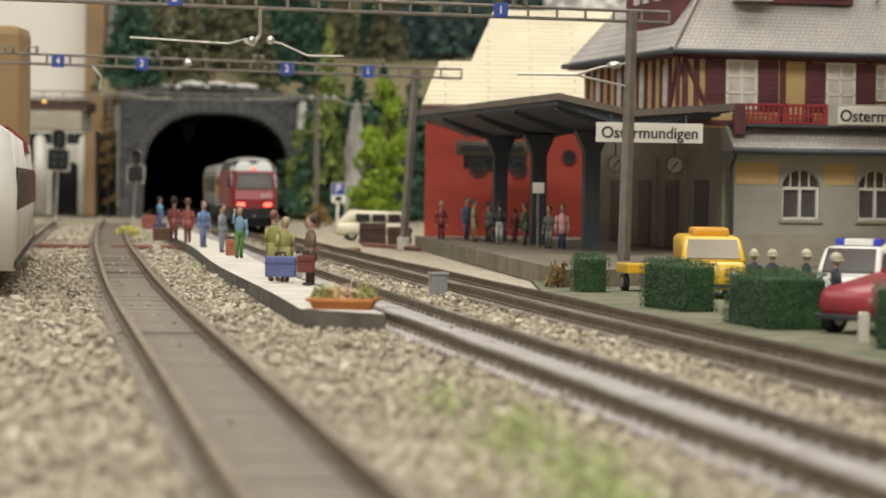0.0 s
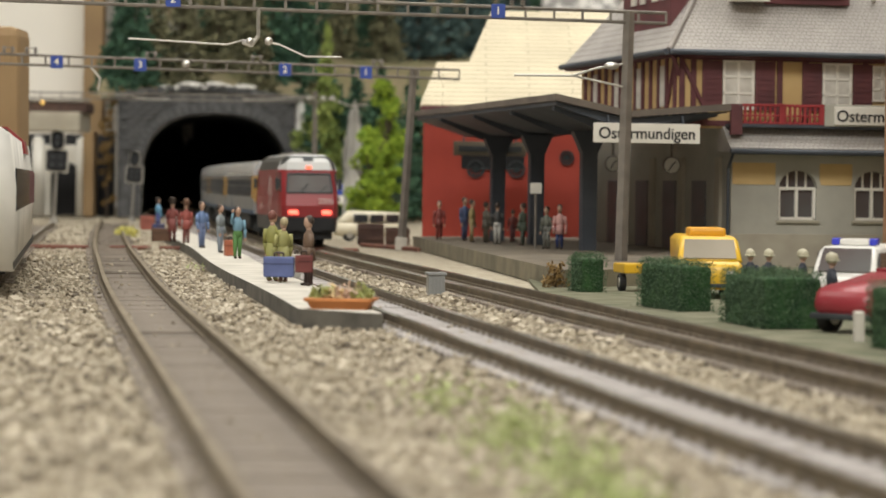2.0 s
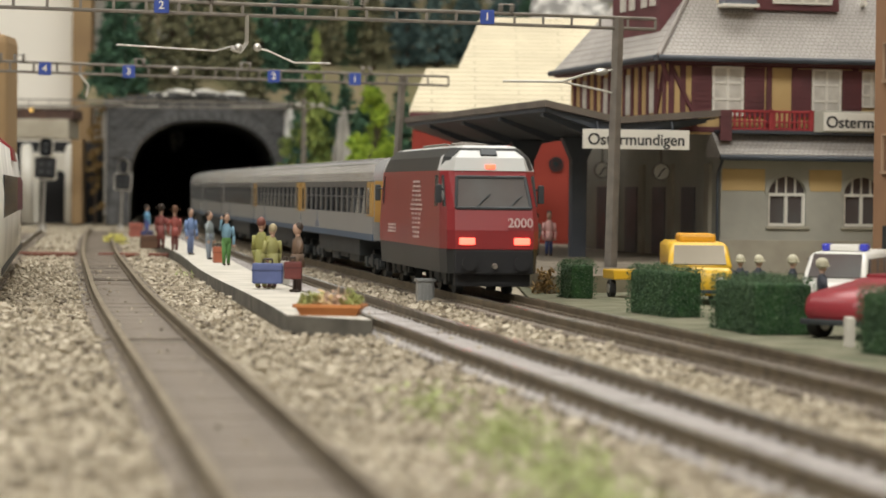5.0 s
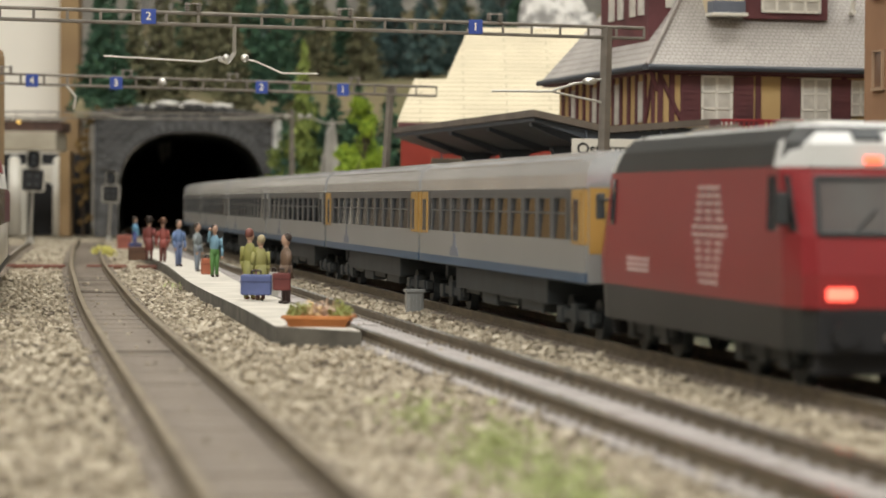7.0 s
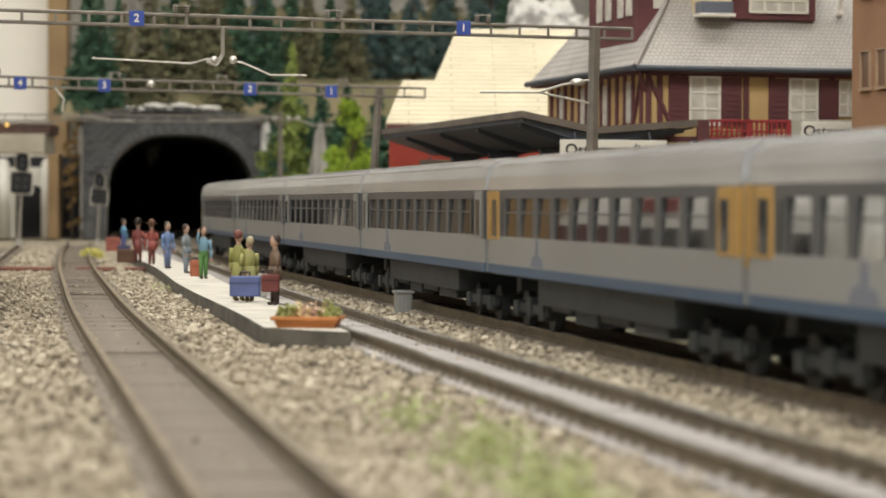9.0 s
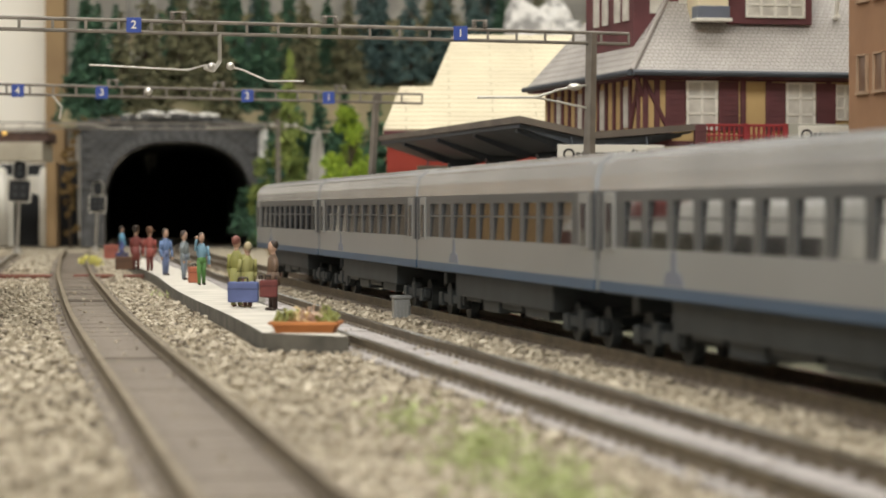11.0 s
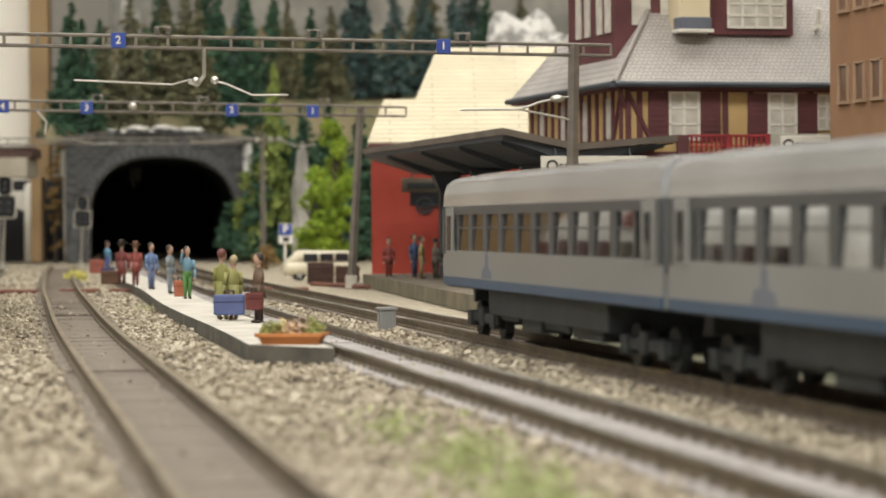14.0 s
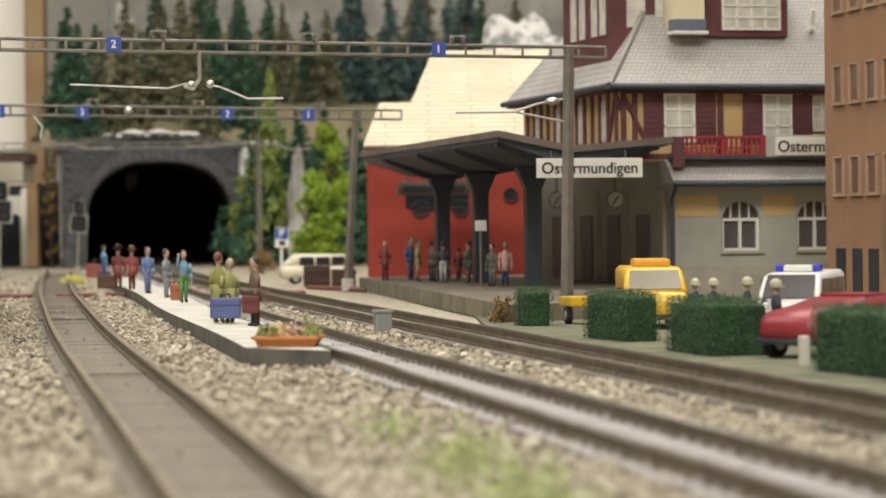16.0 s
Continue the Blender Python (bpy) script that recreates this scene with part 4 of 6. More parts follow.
# large dormer on the track side
bm = bmesh.new()
box(bm, 0.2, 5.5, 2.0, 9.5, 11.0, 15.0, 0.04)
prism(bm, [(1.6, 15.0), (5.75, 18.5), (9.9, 15.0)], -0.2, 5.5, axis="x")
dor2 = sub("dormer", bm, M_MAROON, "wide maroon dormer over the tracks")
for w in (2.6, 3.9, 5.8, 7.2):
    bm = bmesh.new()
    box(bm, 0.12, 0.19, w, w + 0.8, 12.3, 14.6)
    part("window", bm, M_CURTAIN, dor2)
for u in (1.0, 2.4):
    bm = bmesh.new()
    box(bm, u, u + 0.9, 1.93, 1.99, 12.6, 14.7)
    part("window", bm, M_CURTAIN, dor2)

# ---- platform canopy with butterfly roof ----
stplat = [(4.3, 92), (-1.6, 147), (8, 150), (14, 120), (9.5, 96)]
bm = bmesh.new()
vb = [bm.verts.new((x, y, -0.1)) for x, y in stplat]
vt = [bm.verts.new((x, y, 0.6)) for x, y in stplat]
bm.faces.new(vt)
for i in range(5):
    f = bm.faces.new((vb[i], vb[(i + 1) % 5], vt[(i + 1) % 5], vt[i]))
    f.material_index = 1
tagged(part("station_platform", bm, [M_STPLAT, M_STPLAT_SIDE]), "worn brown station platform beside the outer track", "platform", kind="structure")

can = thing("platform_canopy", at(8.24, 113.5, 0.6, 12), "dark platform canopy with an upturned roof on columns", "canopy")
CAN = [(-3.38, 7.0), (-0.05, 6.32), (4.6, 6.7)]
bm = bmesh.new()
pts = [(x, z) for x, z in CAN] + [(x, z - 0.3) for x, z in CAN[::-1]]
prism(bm, pts, 0, 31)
part("roof", bm, M_CANOPY_TOP, can)
bm = bmesh.new()
prism(bm, [(-3.3, 6.66), (-0.05, 5.98), (4.5, 6.36), (4.5, 6.3), (0.4, 5.6), (-0.5, 5.6), (-3.3, 6.5)], 0.3, 30.8)
part("soffit", bm, M_DARK, can)
for y in (1.0, 9.0, 17.0, 25.0):
    bm = bmesh.new()
    prism(bm, [(-3.2, 6.5), (-0.05, 5.9), (4.3, 6.3), (4.3, 6.15), (0.9, 5.4), (-1.0, 5.4), (-3.2, 6.3)], y, y + 0.5)
    part("beam", bm, M_DARK, can)
for y in (6.6, 16.6, 25.0):
    bm = bmesh.new()
    prism(bm, [(-0.34, 0), (0.34, 0), (0.36, 4.5), (0.8, 5.5), (-0.8, 5.5), (-0.36, 4.5)], y, y + 0.6)
    part("column", bm, M_DARK, can)
sg = thing("platform_sign", at(8.24, 113.5, 0, 12), "white hanging platform sign with black letters", "sign")
bm = bmesh.new()
box(bm, -1.7, 3.14, -0.12, 0.0, 5.5, 6.36, 0.02)
part("board", bm, M_WHITE, sg)
for u in (-1.0, 2.4):
    bm = bmesh.new()
    cyl(bm, (u, -0.05, 6.3), (u, 0.15, 6.7), 0.05)
    part("hanger", bm, M_DARK, sg)
lettering("Ostermundigen", 0.70, M_INK, sg, facing(0.72, -0.135, 5.9))
sg2 = thing("platform_sign", at(2.7, 146, 0, 12), "far grey hanging sign below the canopy end", "sign")
bm = bmesh.new()
box(bm, -2.1, 2.1, 0, 0.12, 5.2, 6.0, 0.02)
part("board", bm, M_STPLAT, sg2)
bm = bmesh.new()
box(bm, -1.8, 1.8, -0.02, 0.0, 5.42, 5.74)
part("text_bar", bm, M_UNDER, sg2, "dark illegible line of writing")
for u in (-1.5, 1.5):
    bm = bmesh.new()
    cyl(bm, (u, 0.06, 6.0), (u, 0.06, 6.8), 0.05)
    part("hanger", bm, M_DARK, sg2)


isg = thing("information_sign", at(4.44, 122.2, 0.6, 8), "small pale information sign on a thin post", "sign")
bm = bmesh.new()
cyl(bm, (0, 0, 0), (0, 0, 3.0), 0.06, 0.06, 8)
part("post", bm, M_STEEL, isg)
bm = bmesh.new()
box(bm, -0.28, 0.28, -0.08, -0.02, 2.6, 3.1, 0.02)
part("board", bm, M_WHITE, isg)


def clock(x, y, z):
    c = thing("platform_clock", at(x, y, z, 8), "round white station clock on a dark bracket", "clock", "platform clocks")
    bm = bmesh.new()
    cyl(bm, (0, 0, 0), (0, 0.22, 0), 0.42, 0.42, 24)
    part("case", bm, M_STEEL, c)
    bm = bmesh.new()
    cyl(bm, (0, -0.02, 0), (0, 0.0, 0), 0.37, 0.37, 24)
    d = part("dial", bm, M_WHITE, c)
    bm = bmesh.new()
    box(bm, -0.03, 0.03, -0.04, -0.02, -0.05, 0.25, 0, 0, Matrix.Rotation(0.8, 4, "Y"))
    box(bm, -0.03, 0.03, -0.05, -0.03, -0.05, 0.3, 0, 0, Matrix.Rotation(3.7, 4, "Y"))
    part("clock_hand", bm, M_INK, d)
    bm = bmesh.new()
    cyl(bm, (0, 0.12, 0.4), (0, 0.12, 2.0), 0.05)
    part("bracket", bm, M_STEEL, c)


clock(11.0, 124.0, 4.62)
clock(8.85, 134.0, 4.75)

# ---- red goods shed ----
shed = thing("goods_shed", at(0, 0), "red goods shed with cream tiled roof", "shed")
bm = bmesh.new()
box(bm, -1.1, 13, 150, 158, -0.1, 8.1)
part("wall", bm, M_HOUSE_RED, shed)
for i in range(22):
    bm = bmesh.new()
    x = -1.1 + 14.1 * i / 22
    box(bm, x + 0.01, x + 0.632, 149.98, 150.0, 0.5, 8.05)
    part("plank", bm, M_HOUSE_RED, shed)


def roof_slab(pl, th, material, label):
    bm = bmesh.new()
    up = [bm.verts.new(p) for p in pl]
    dn = [bm.verts.new((p[0], p[1] + 0.05, p[2] - th)) for p in pl]
    bm.faces.new(up)
    bm.faces.new(dn[::-1])
    for i in range(4):
        bm.faces.new((up[i], dn[i], dn[(i + 1) % 4], up[(i + 1) % 4]))
    part("roof", bm, material, shed, label)


roof_slab([(-1.3, 148.8, 8.15), (13.5, 148.8, 8.15), (13.5, 152.4, 10.75), (-0.35, 152.4, 10.75)], 0.3, M_CREAM_TILES, "cream tiled lower roof")
roof_slab([(1.5, 152.4, 10.75), (13.5, 152.4, 10.75), (11.6, 158, 14.15), (2.9, 158, 14.15)], 0.3, M_CREAM_TILES, "cream tiled upper roof")
bm = bmesh.new()
box(bm, -1.25, 13.4, 148.75, 149.0, 7.75, 8.05, 0.03)
part("fascia", bm, M_MAROON, shed)
for x0, x1 in ((1.12, 4.75),):
    bm = bmesh.new()
    box(bm, x0, x1, 149.88, 149.97, 4.5, 5.45)
    part("window", bm, M_BLACK, shed, "black wall opening")


def wheel_ring(name, x, y, z, parent, rad=0.55):
    bm = bmesh.new()
    n = 24
    for i in range(n):
        a, b = 6.2832 * i / n, 6.2832 * (i + 1) / n
        pts = [(q * math.cos(t), q * math.sin(t)) for q, t in ((rad * 0.78, a), (rad, a), (rad, b), (rad * 0.78, b))]
        prism(bm, pts, -0.06, 0.06)
    for k in range(5):
        a = 3.1416 * k / 5
        cyl(bm, (math.cos(a) * rad * 0.85, 0, math.sin(a) * rad * 0.85), (-math.cos(a) * rad * 0.85, 0, -math.sin(a) * rad * 0.85), 0.05, 0.05, 5)
    return part(name, bm, M_UNDER, parent, "", False, at(x, y, z))


dec = thing("wagon_wheels", at(0, 149.8, 0), "pair of dark wagon wheels hung on the red wall", "wall decoration")
wheel_ring("wheel", 1.95, 0, 4.5, dec, 0.52)
wheel_ring("wheel", 4.3, 0, 4.5, dec, 0.52)
wheel_ring("wheel", 7.2, 0, 5.2, dec, 0.42)
bm = bmesh.new()
cyl(bm, (1.9, 0, 4.5), (4.5, 0, 4.5), 0.06)
part("axle", bm, M_UNDER, dec)

# ---- brown tower block ----
blk = thing("apartment_block", at(19.0, 112, 0, -78.7), "plain brown model apartment block with narrow windows", "building")
bm = bmesh.new()
box(bm, 0, 14, 0.1, 9, -0.1, 22, 0.03)
part("wall", bm, M_BROWN, blk)
for row in range(5):
    for k in range(7):
        x, z = 1.3 + 1.87 * k, 4.65 + 3.9 * row
        bm = bmesh.new()
        box(bm, x, x + 0.9, 0.06, 0.12, z, z + 1.5)
        w = part("window", bm, M_BROWN_PANE, blk)
        for nm, a, b, c, d in (("frame", x - 0.14, x, z - 0.02, z + 1.56), ("frame", x + 0.9, x + 1.04, z - 0.02, z + 1.56), ("lintel", x - 0.14, x + 1.04, z + 1.5, z + 1.58), ("sill", x - 0.25, x + 1.15, z - 0.14, z)):
            bm = bmesh.new()
            box(bm, a, b, -0.02, 0.1, c, d)
            part(nm, bm, M_BROWN_TRIM, w)
for x in (1.3, 3.2, 5.0):
    bm = bmesh.new()
    box(bm, x, x + 1.0, 0.04, 0.12, 0, 2.3)
    part("door", bm, M_UNDER, blk, "dark narrow doorway")


# ---- overhead line gantries ----
def lattice(name, p, q, h, label, bays, posts):
    """A ladder beam from p to q (x, y, z of its lower chord), with masts."""
    g = thing(name, at(0, 0), label, "gantry", "overhead line gantries")
    p, q = Vector(p), Vector(q)
    for dz in (0, h):
        bm = bmesh.new()
        cyl(bm, p + Vector((0, 0, dz)), q + Vector((0, 0, dz)), 0.07, 0.07, 6)
        part("chord", bm, M_STEEL, g)
    for i in range(bays + 1):
        a = p.lerp(q, i / bays)
        bm = bmesh.new()
        box(bm, a.x - 0.05, a.x + 0.05, a.y - 0.05, a.y + 0.05, a.z, a.z + h)
        part("strut", bm, M_STEEL, g)
    for b, t, rad in posts:
        bm = bmesh.new()
        cyl(bm, b, t, rad, rad * 0.85, 4)
        part("mast", bm, M_STEEL, g)
        bm = bmesh.new()
        box(bm, b[0] - 0.33, b[0] + 0.33, b[1] - 0.33, b[1] + 0.33, -0.12, 0.6, 0.05)
        part("mast_base", bm, M_CONCRETE, g, "pale concrete mast base")
    return g


def number_plate(g, x, y, z, s, text):
    bm = bmesh.new()
    box(bm, x - s / 2, x + s / 2, y - 0.06, y, z - s / 2, z + s / 2, 0.02)
    pl = part("number_sign", bm, M_PLATE, g, "blue track number sign")
    lettering(text, s * 0.75, M_WHITE, pl, facing(x, y - 0.075, z))


def insulators(g, x, y, z):
    bm = bmesh.new()
    for dx in (-0.22, 0.22):
        cyl(bm, (x + dx, y, z), (x + dx, y, z + 0.42), 0.05, 0.05, 8)
        for k in range(3):
            cyl(bm, (x + dx, y, z + 0.12 + 0.1 * k), (x + dx, y, z + 0.17 + 0.1 * k), 0.13, 0.09, 10)
    cyl(bm, (x - 0.3, y, z + 0.36), (x + 0.3, y, z + 0.36), 0.03, 0.03, 6)
    part("insulator", bm, M_STEEL, g)


def wire(g, pts, rad=0.035, name="contact_wire"):
    bm = bmesh.new()
    for a, b in zip(pts, pts[1:]):
        cyl(bm, a, b, rad, rad, 6)
        ball(bm, b, rad, (1, 1, 1), 1)
    part(name, bm, M_WIRE, g, "bright bare wire")


def on_beam(p, q, x):
    k = (x - p[0]) / (q[0] - p[0])
    return tuple(a + (b - a) * k for a, b in zip(p, q))


B1 = ((-21.0, 92.0, 10.05), (9.0, 105.0, 10.2))
g1 = lattice("line_gantry", *B1, 0.42, "brown steel lattice gantry over the tracks", 26, [((7.25, 104.3, 0), (7.45, 104.3, 10.6), 0.26)])
x, y, z = on_beam(*B1, -10.07)
number_plate(g1, x, y - 0.12, z + 0.25, 0.56, "2")
x, y, z = on_beam(*B1, 2.14)
number_plate(g1, x, y - 0.12, z + 0.25, 0.56, "1")
for x in (-8.5, 2.9, -17, -2.9):
    x, y, z = on_beam(*B1, x)
    insulators(g1, x, y, z + 0.42)
x, y, z = on_beam(*B1, -7.0)
wire(g1, [(-7.0, y, z), (-7.0, y, 9.1), (-7.25, y, 8.75), (-7.55, y, 8.85)], 0.08, "registration_arm")
wire(g1, [(-11.9, y, 8.96), (-8.2, y, 8.77), (-7.55, y, 8.95), (-7.2, y, 8.9)])
wire(g1, [(-6.7, y, 8.9), (-6.2, y, 8.8), (-5.2, y, 8.36), (-3.85, y, 8.35)])
bm = bmesh.new()
ball(bm, (-7.3, y, 8.9), 0.16)
ball(bm, (-6.6, y, 8.92), 0.16)
part("insulator", bm, M_WIRE, g1, "shiny round insulators")
wire(g1, [(2.84, 103.8, 8.0), (5.2, 103.8, 8.0), (6.1, 103.8, 8.3), (7.2, 104.1, 8.5)], 0.05, "side_arm")
wire(g1, [(5.2, 103.8, 8.0), (7.2, 104.1, 7.6)], 0.045, "side_arm")
bm = bmesh.new()
ball(bm, (6.75, 103.9, 8.42), 0.2, (1.6, 1, 0.8))
part("insulator", bm, M_WIRE, g1)

B2 = ((-24.0, 133.0, 9.5), (0.9, 144.2, 9.42))
g2 = lattice("line_gantry", *B2, 0.5, "brown steel lattice gantry with four number signs", 22, [((-2.2, 143.6, 0), (-1.62, 143.6, 10.0), 0.24), ((-25.2, 132.6, 0), (-25.0, 132.6, 10.0), 0.24)])
for x, tx in ((-20.04, "4"), (-15.92, "3"), (-8.51, "2"), (-4.21, "1")):
    x, y, z = on_beam(*B2, x)
    number_plate(g2, x, y - 0.14, z + 0.18, 0.66, tx)
for x in (-22.4, -21.3, -15.4, -10.0, -3.6):
    x, y, z = on_beam(*B2, x)
    insulators(g2, x, y, z + 0.5)
x, y, z = on_beam(*B2, -18.4)
wire(g2, [(-18.4, y, z), (-17.9, y, z - 0.6), (-18.0, y, z - 1.2)], 0.06, "registration_arm")
bm = bmesh.new()
for x in (-13.6,):
    x, y, z = on_beam(*B2, x)
    ball(bm, (x, y - 0.1, z + 0.3), 0.22)
part("insulator", bm, M_WIRE, g2)

g3 = lattice("line_gantry", (-44, 236, 10.95), (-11.0, 240, 11.0), 0.5, "thin far gantry before the portal", 18, [((-11.8, 240, 0), (-11.8, 240, 12.0), 0.26)])
wire(g3, [(-18.3, 238.8, 11.1), (-15.5, 238.9, 11.15), (-13.0, 239.5, 11.4), (-11.8, 239.6, 11.3)], 0.06)
wire(g3, [(-11.2, 239.6, 11.3), (-10.0, 239.6, 11.2), (-8.8, 239.6, 10.7), (-6.9, 239.6, 10.75)], 0.07)
wire(g3, [(-33, 238.0, 11.5), (-28.6, 238.0, 11.3), (-27.2, 238.0, 11.0), (-25, 238.0, 11.0)], 0.06)
bm = bmesh.new()
for x in (-12.3, -11.0, -10.2):
    ball(bm, (x, 239.5, 11.3), 0.26)
part("insulator", bm, M_WIRE, g3)


# ---- signals ----
def signal(x, y, s):
    g = thing("light_signal", at(x, y, -0.1, 0, 0, 2.5), "dwarf light signal with white-edged black heads", "signal", "light signals")
    bm = bmesh.new()
    cyl(bm, (0, 0, 0), (0, 0, 4.2 * s), 0.12 * s, 0.1 * s, 8)
    cyl(bm, (0, 0, 0), (0, 0, 0.5 * s), 0.35 * s, 0.25 * s, 8)
    part("post", bm, M_WIRE, g)
    for nm, w, z0, z1 in (("signal_head", 0.78, 3.95, 5.5), ("distant_head", 0.42, 5.6, 6.9)):
        bm = bmesh.new()
        box(bm, -w * s, w * s, -0.2 * s, 0.0, z0 * s, z1 * s, (0.18 if w > 0.6 else 0.36) * s)
        hd = part(nm, bm, M_BLACK, g)
        bm = bmesh.new()
        box(bm, -(w + 0.1) * s, (w + 0.1) * s, -0.12 * s, 0.04 * s, (z0 - 0.1) * s, (z1 + 0.1) * s, (0.2 if w > 0.6 else 0.42) * s)
        part("white_edge", bm, M_WHITE, hd, "white border plate")
        bm = bmesh.new()
        for dx, dz in ((-0.3, 0.3), (0.3, 0.3), (-0.3, -0.3), (0.3, -0.3)) if nm == "signal_head" else ((0, 0.25), (0, -0.25)):
            cyl(bm, (dx * s, -0.2 * s, ((z0 + z1) / 2 + dz) * s), (dx * s, -0.3 * s, ((z0 + z1) / 2 + dz) * s), 0.14 * s, 0.14 * s, 10)
        part("lens_hood", bm, M_UNDER, hd)


signal(-27.2, 228, 0.88)
signal(-31.9, 213.5, 1.1)

# ---- loose strips across the ballast ----
for x0, y0, x1, y1 in ((-23.5, 137.6, -18.6, 137.0), (-17.5, 137.0, -15.4, 137.4), (-14.9, 137.3, -13.6, 137.6), (-8.8, 140, -4.4, 137), (-4.6, 150, -1.2, 141)):
    bm = bmesh.new()
    cyl(bm, (x0, y0, 0.0), (x1, y1, 0.0), 0.13, 0.13, 5)
    tagged(part("wooden_strip", bm, M_STRIP), "thin reddish brown strip lying across the ballast", "strip", "strips on the ballast")

# ---- parking sign, van, crate, grey box ----
ps = thing("parking_sign", at(-7.66, 189, -0.1), "blue parking sign on a white post", "sign")
bm = bmesh.new()
cyl(bm, (-0.05, 0.05, 0), (-0.05, 0.05, 3.4), 0.11)
part("post", bm, M_WHITE, ps)
bm = bmesh.new()
box(bm, -0.5, 0.5, -0.08, 0.0, 2.15, 3.6, 0.02)
pb = part("board", bm, M_WHITE, ps)
bm = bmesh.new()
box(bm, -0.46, 0.46, -0.1, -0.08, 2.75, 3.57)
bp_ = part("blue_field", bm, M_PLATE, pb, "blue parking field")
lettering("P", 0.85, M_WHITE, bp_, facing(-0.02, -0.115, 3.17))
bm = bmesh.new()
box(bm, -0.2, 0.25, -0.1, -0.08, 2.3, 2.62)
part("plate_mark", bm, M_INK, pb)


def wheels(parent, pts, rad, width):
    for x, y in pts:
        bm = bmesh.new()
        cyl(bm, (x - width / 2, y, rad), (x + width / 2, y, rad), rad, rad, 18)
        w = part("wheel", bm, M_TYRE, parent)
        bm = bmesh.new()
        cyl(bm, (x - width / 2 - 0.02, y, rad), (x + width / 2 + 0.02, y, rad), rad * 0.55, rad * 0.55, 14)
        part("rim", bm, M_WIRE, w)


def loft(bm, rings):
    """Rings of equal count, joined, with both ends closed."""
    vs = [[bm.verts.new(p) for p in r] for r in rings]
    n = len(vs[0])
    for a, b in zip(vs, vs[1:]):
        for i in range(n):
            bm.faces.new((a[i], a[(i + 1) % n], b[(i + 1) % n], b[i]))
    bm.faces.new(vs[0][::-1])
    bm.faces.new(vs[-1])


def rbox_ring(y, w, z0, z1, r=0.15):
    return [(-w + r, y, z0), (w - r, y, z0), (w, y, z0 + r), (w, y, z1 - r), (w - r, y, z1), (-w + r, y, z1), (-w, y, z1 - r), (-w, y, z0 + r)]


van = thing("delivery_van", at(-4.5, 165, -0.1, 97), "cream panel van parked beside the shed", "van")
bm = bmesh.new()
loft(bm, [rbox_ring(-2.3, 0.85, 0.35, 1.0), rbox_ring(-2.1, 0.95, 0.3, 1.15), rbox_ring(2.05, 0.95, 0.3, 1.15), rbox_ring(2.3, 0.9, 0.35, 1.1)])
part("body", bm, M_CARCREAM, van, "", True)
bm = bmesh.new()
loft(bm, [rbox_ring(-2.2, 0.86, 1.1, 1.3, 0.08), rbox_ring(-1.9, 0.8, 1.1, 1.85, 0.1), rbox_ring(1.4, 0.8, 1.1, 1.9, 0.1), rbox_ring(2.15, 0.85, 1.1, 1.25, 0.08)])
part("cabin", bm, M_CARCREAM, van, "", True)
for y0, y1 in ((-1.7, -0.9), (-0.75, 0.1), (0.25, 1.15)):
    for sx in (-1, 1):
        bm = bmesh.new()
        box(bm, sx * 0.86 - 0.03, sx * 0.86 + 0.03, y0, y1, 1.2, 1.7, 0.02)
        part("window", bm, M_DARKGLASS, van)
wheels(van, [(-0.8, -1.4), (0.8, -1.4), (-0.8, 1.4), (0.8, 1.4)], 0.36, 0.26)

cr = thing("freight_crates", at(-3.6, 157, -0.1, 5), "dark brown slatted freight crates beside the track", "crate")
for x0, x1, h in ((-1.5, 0.1, 1.25), (0.2, 1.7, 1.05)):
    bm = bmesh.new()
    box(bm, x0 + 0.06, x1 - 0.06, -0.6, 0.6, 0, h - 0.05)
    part("core", bm, M_CRATE, cr)
    k = x0
    while k < x1 - 0.1:
        bm = bmesh.new()
        box(bm, k, k + 0.16, -0.68, -0.6, 0, h, 0.02)
        part("slat", bm, M_CRATE, cr)
        k += 0.24
    bm = bmesh.new()
    box(bm, x0, x1, -0.72, -0.66, h * 0.7, h * 0.82, 0.02)
    box(bm, x0, x1, -0.72, -0.66, h * 0.2, h * 0.32, 0.02)
    part("batten", bm, M_CRATE, cr)

gb = thing("relay_box", at(-0.15, 86, -0.12, 8), "small grey ribbed lineside box in the ballast", "equipment box")
bm = bmesh.new()
box(bm, -0.28, 0.28, -0.3, 0.3, 0, 0.72, 0.05)
part("case", bm, M_COACH_SIDE, gb)
bm = bmesh.new()
box(bm, -0.33, 0.33, -0.35, 0.35, 0.7, 0.8, 0.03)
part("lid", bm, M_COACH_SIDE, gb)
for k in range(4):
    bm = bmesh.new()
    box(bm, -0.2 + 0.12 * k, -0.15 + 0.12 * k, -0.33, -0.29, 0.1, 0.62)
    part("rib", bm, M_COACH_SIDE, gb)


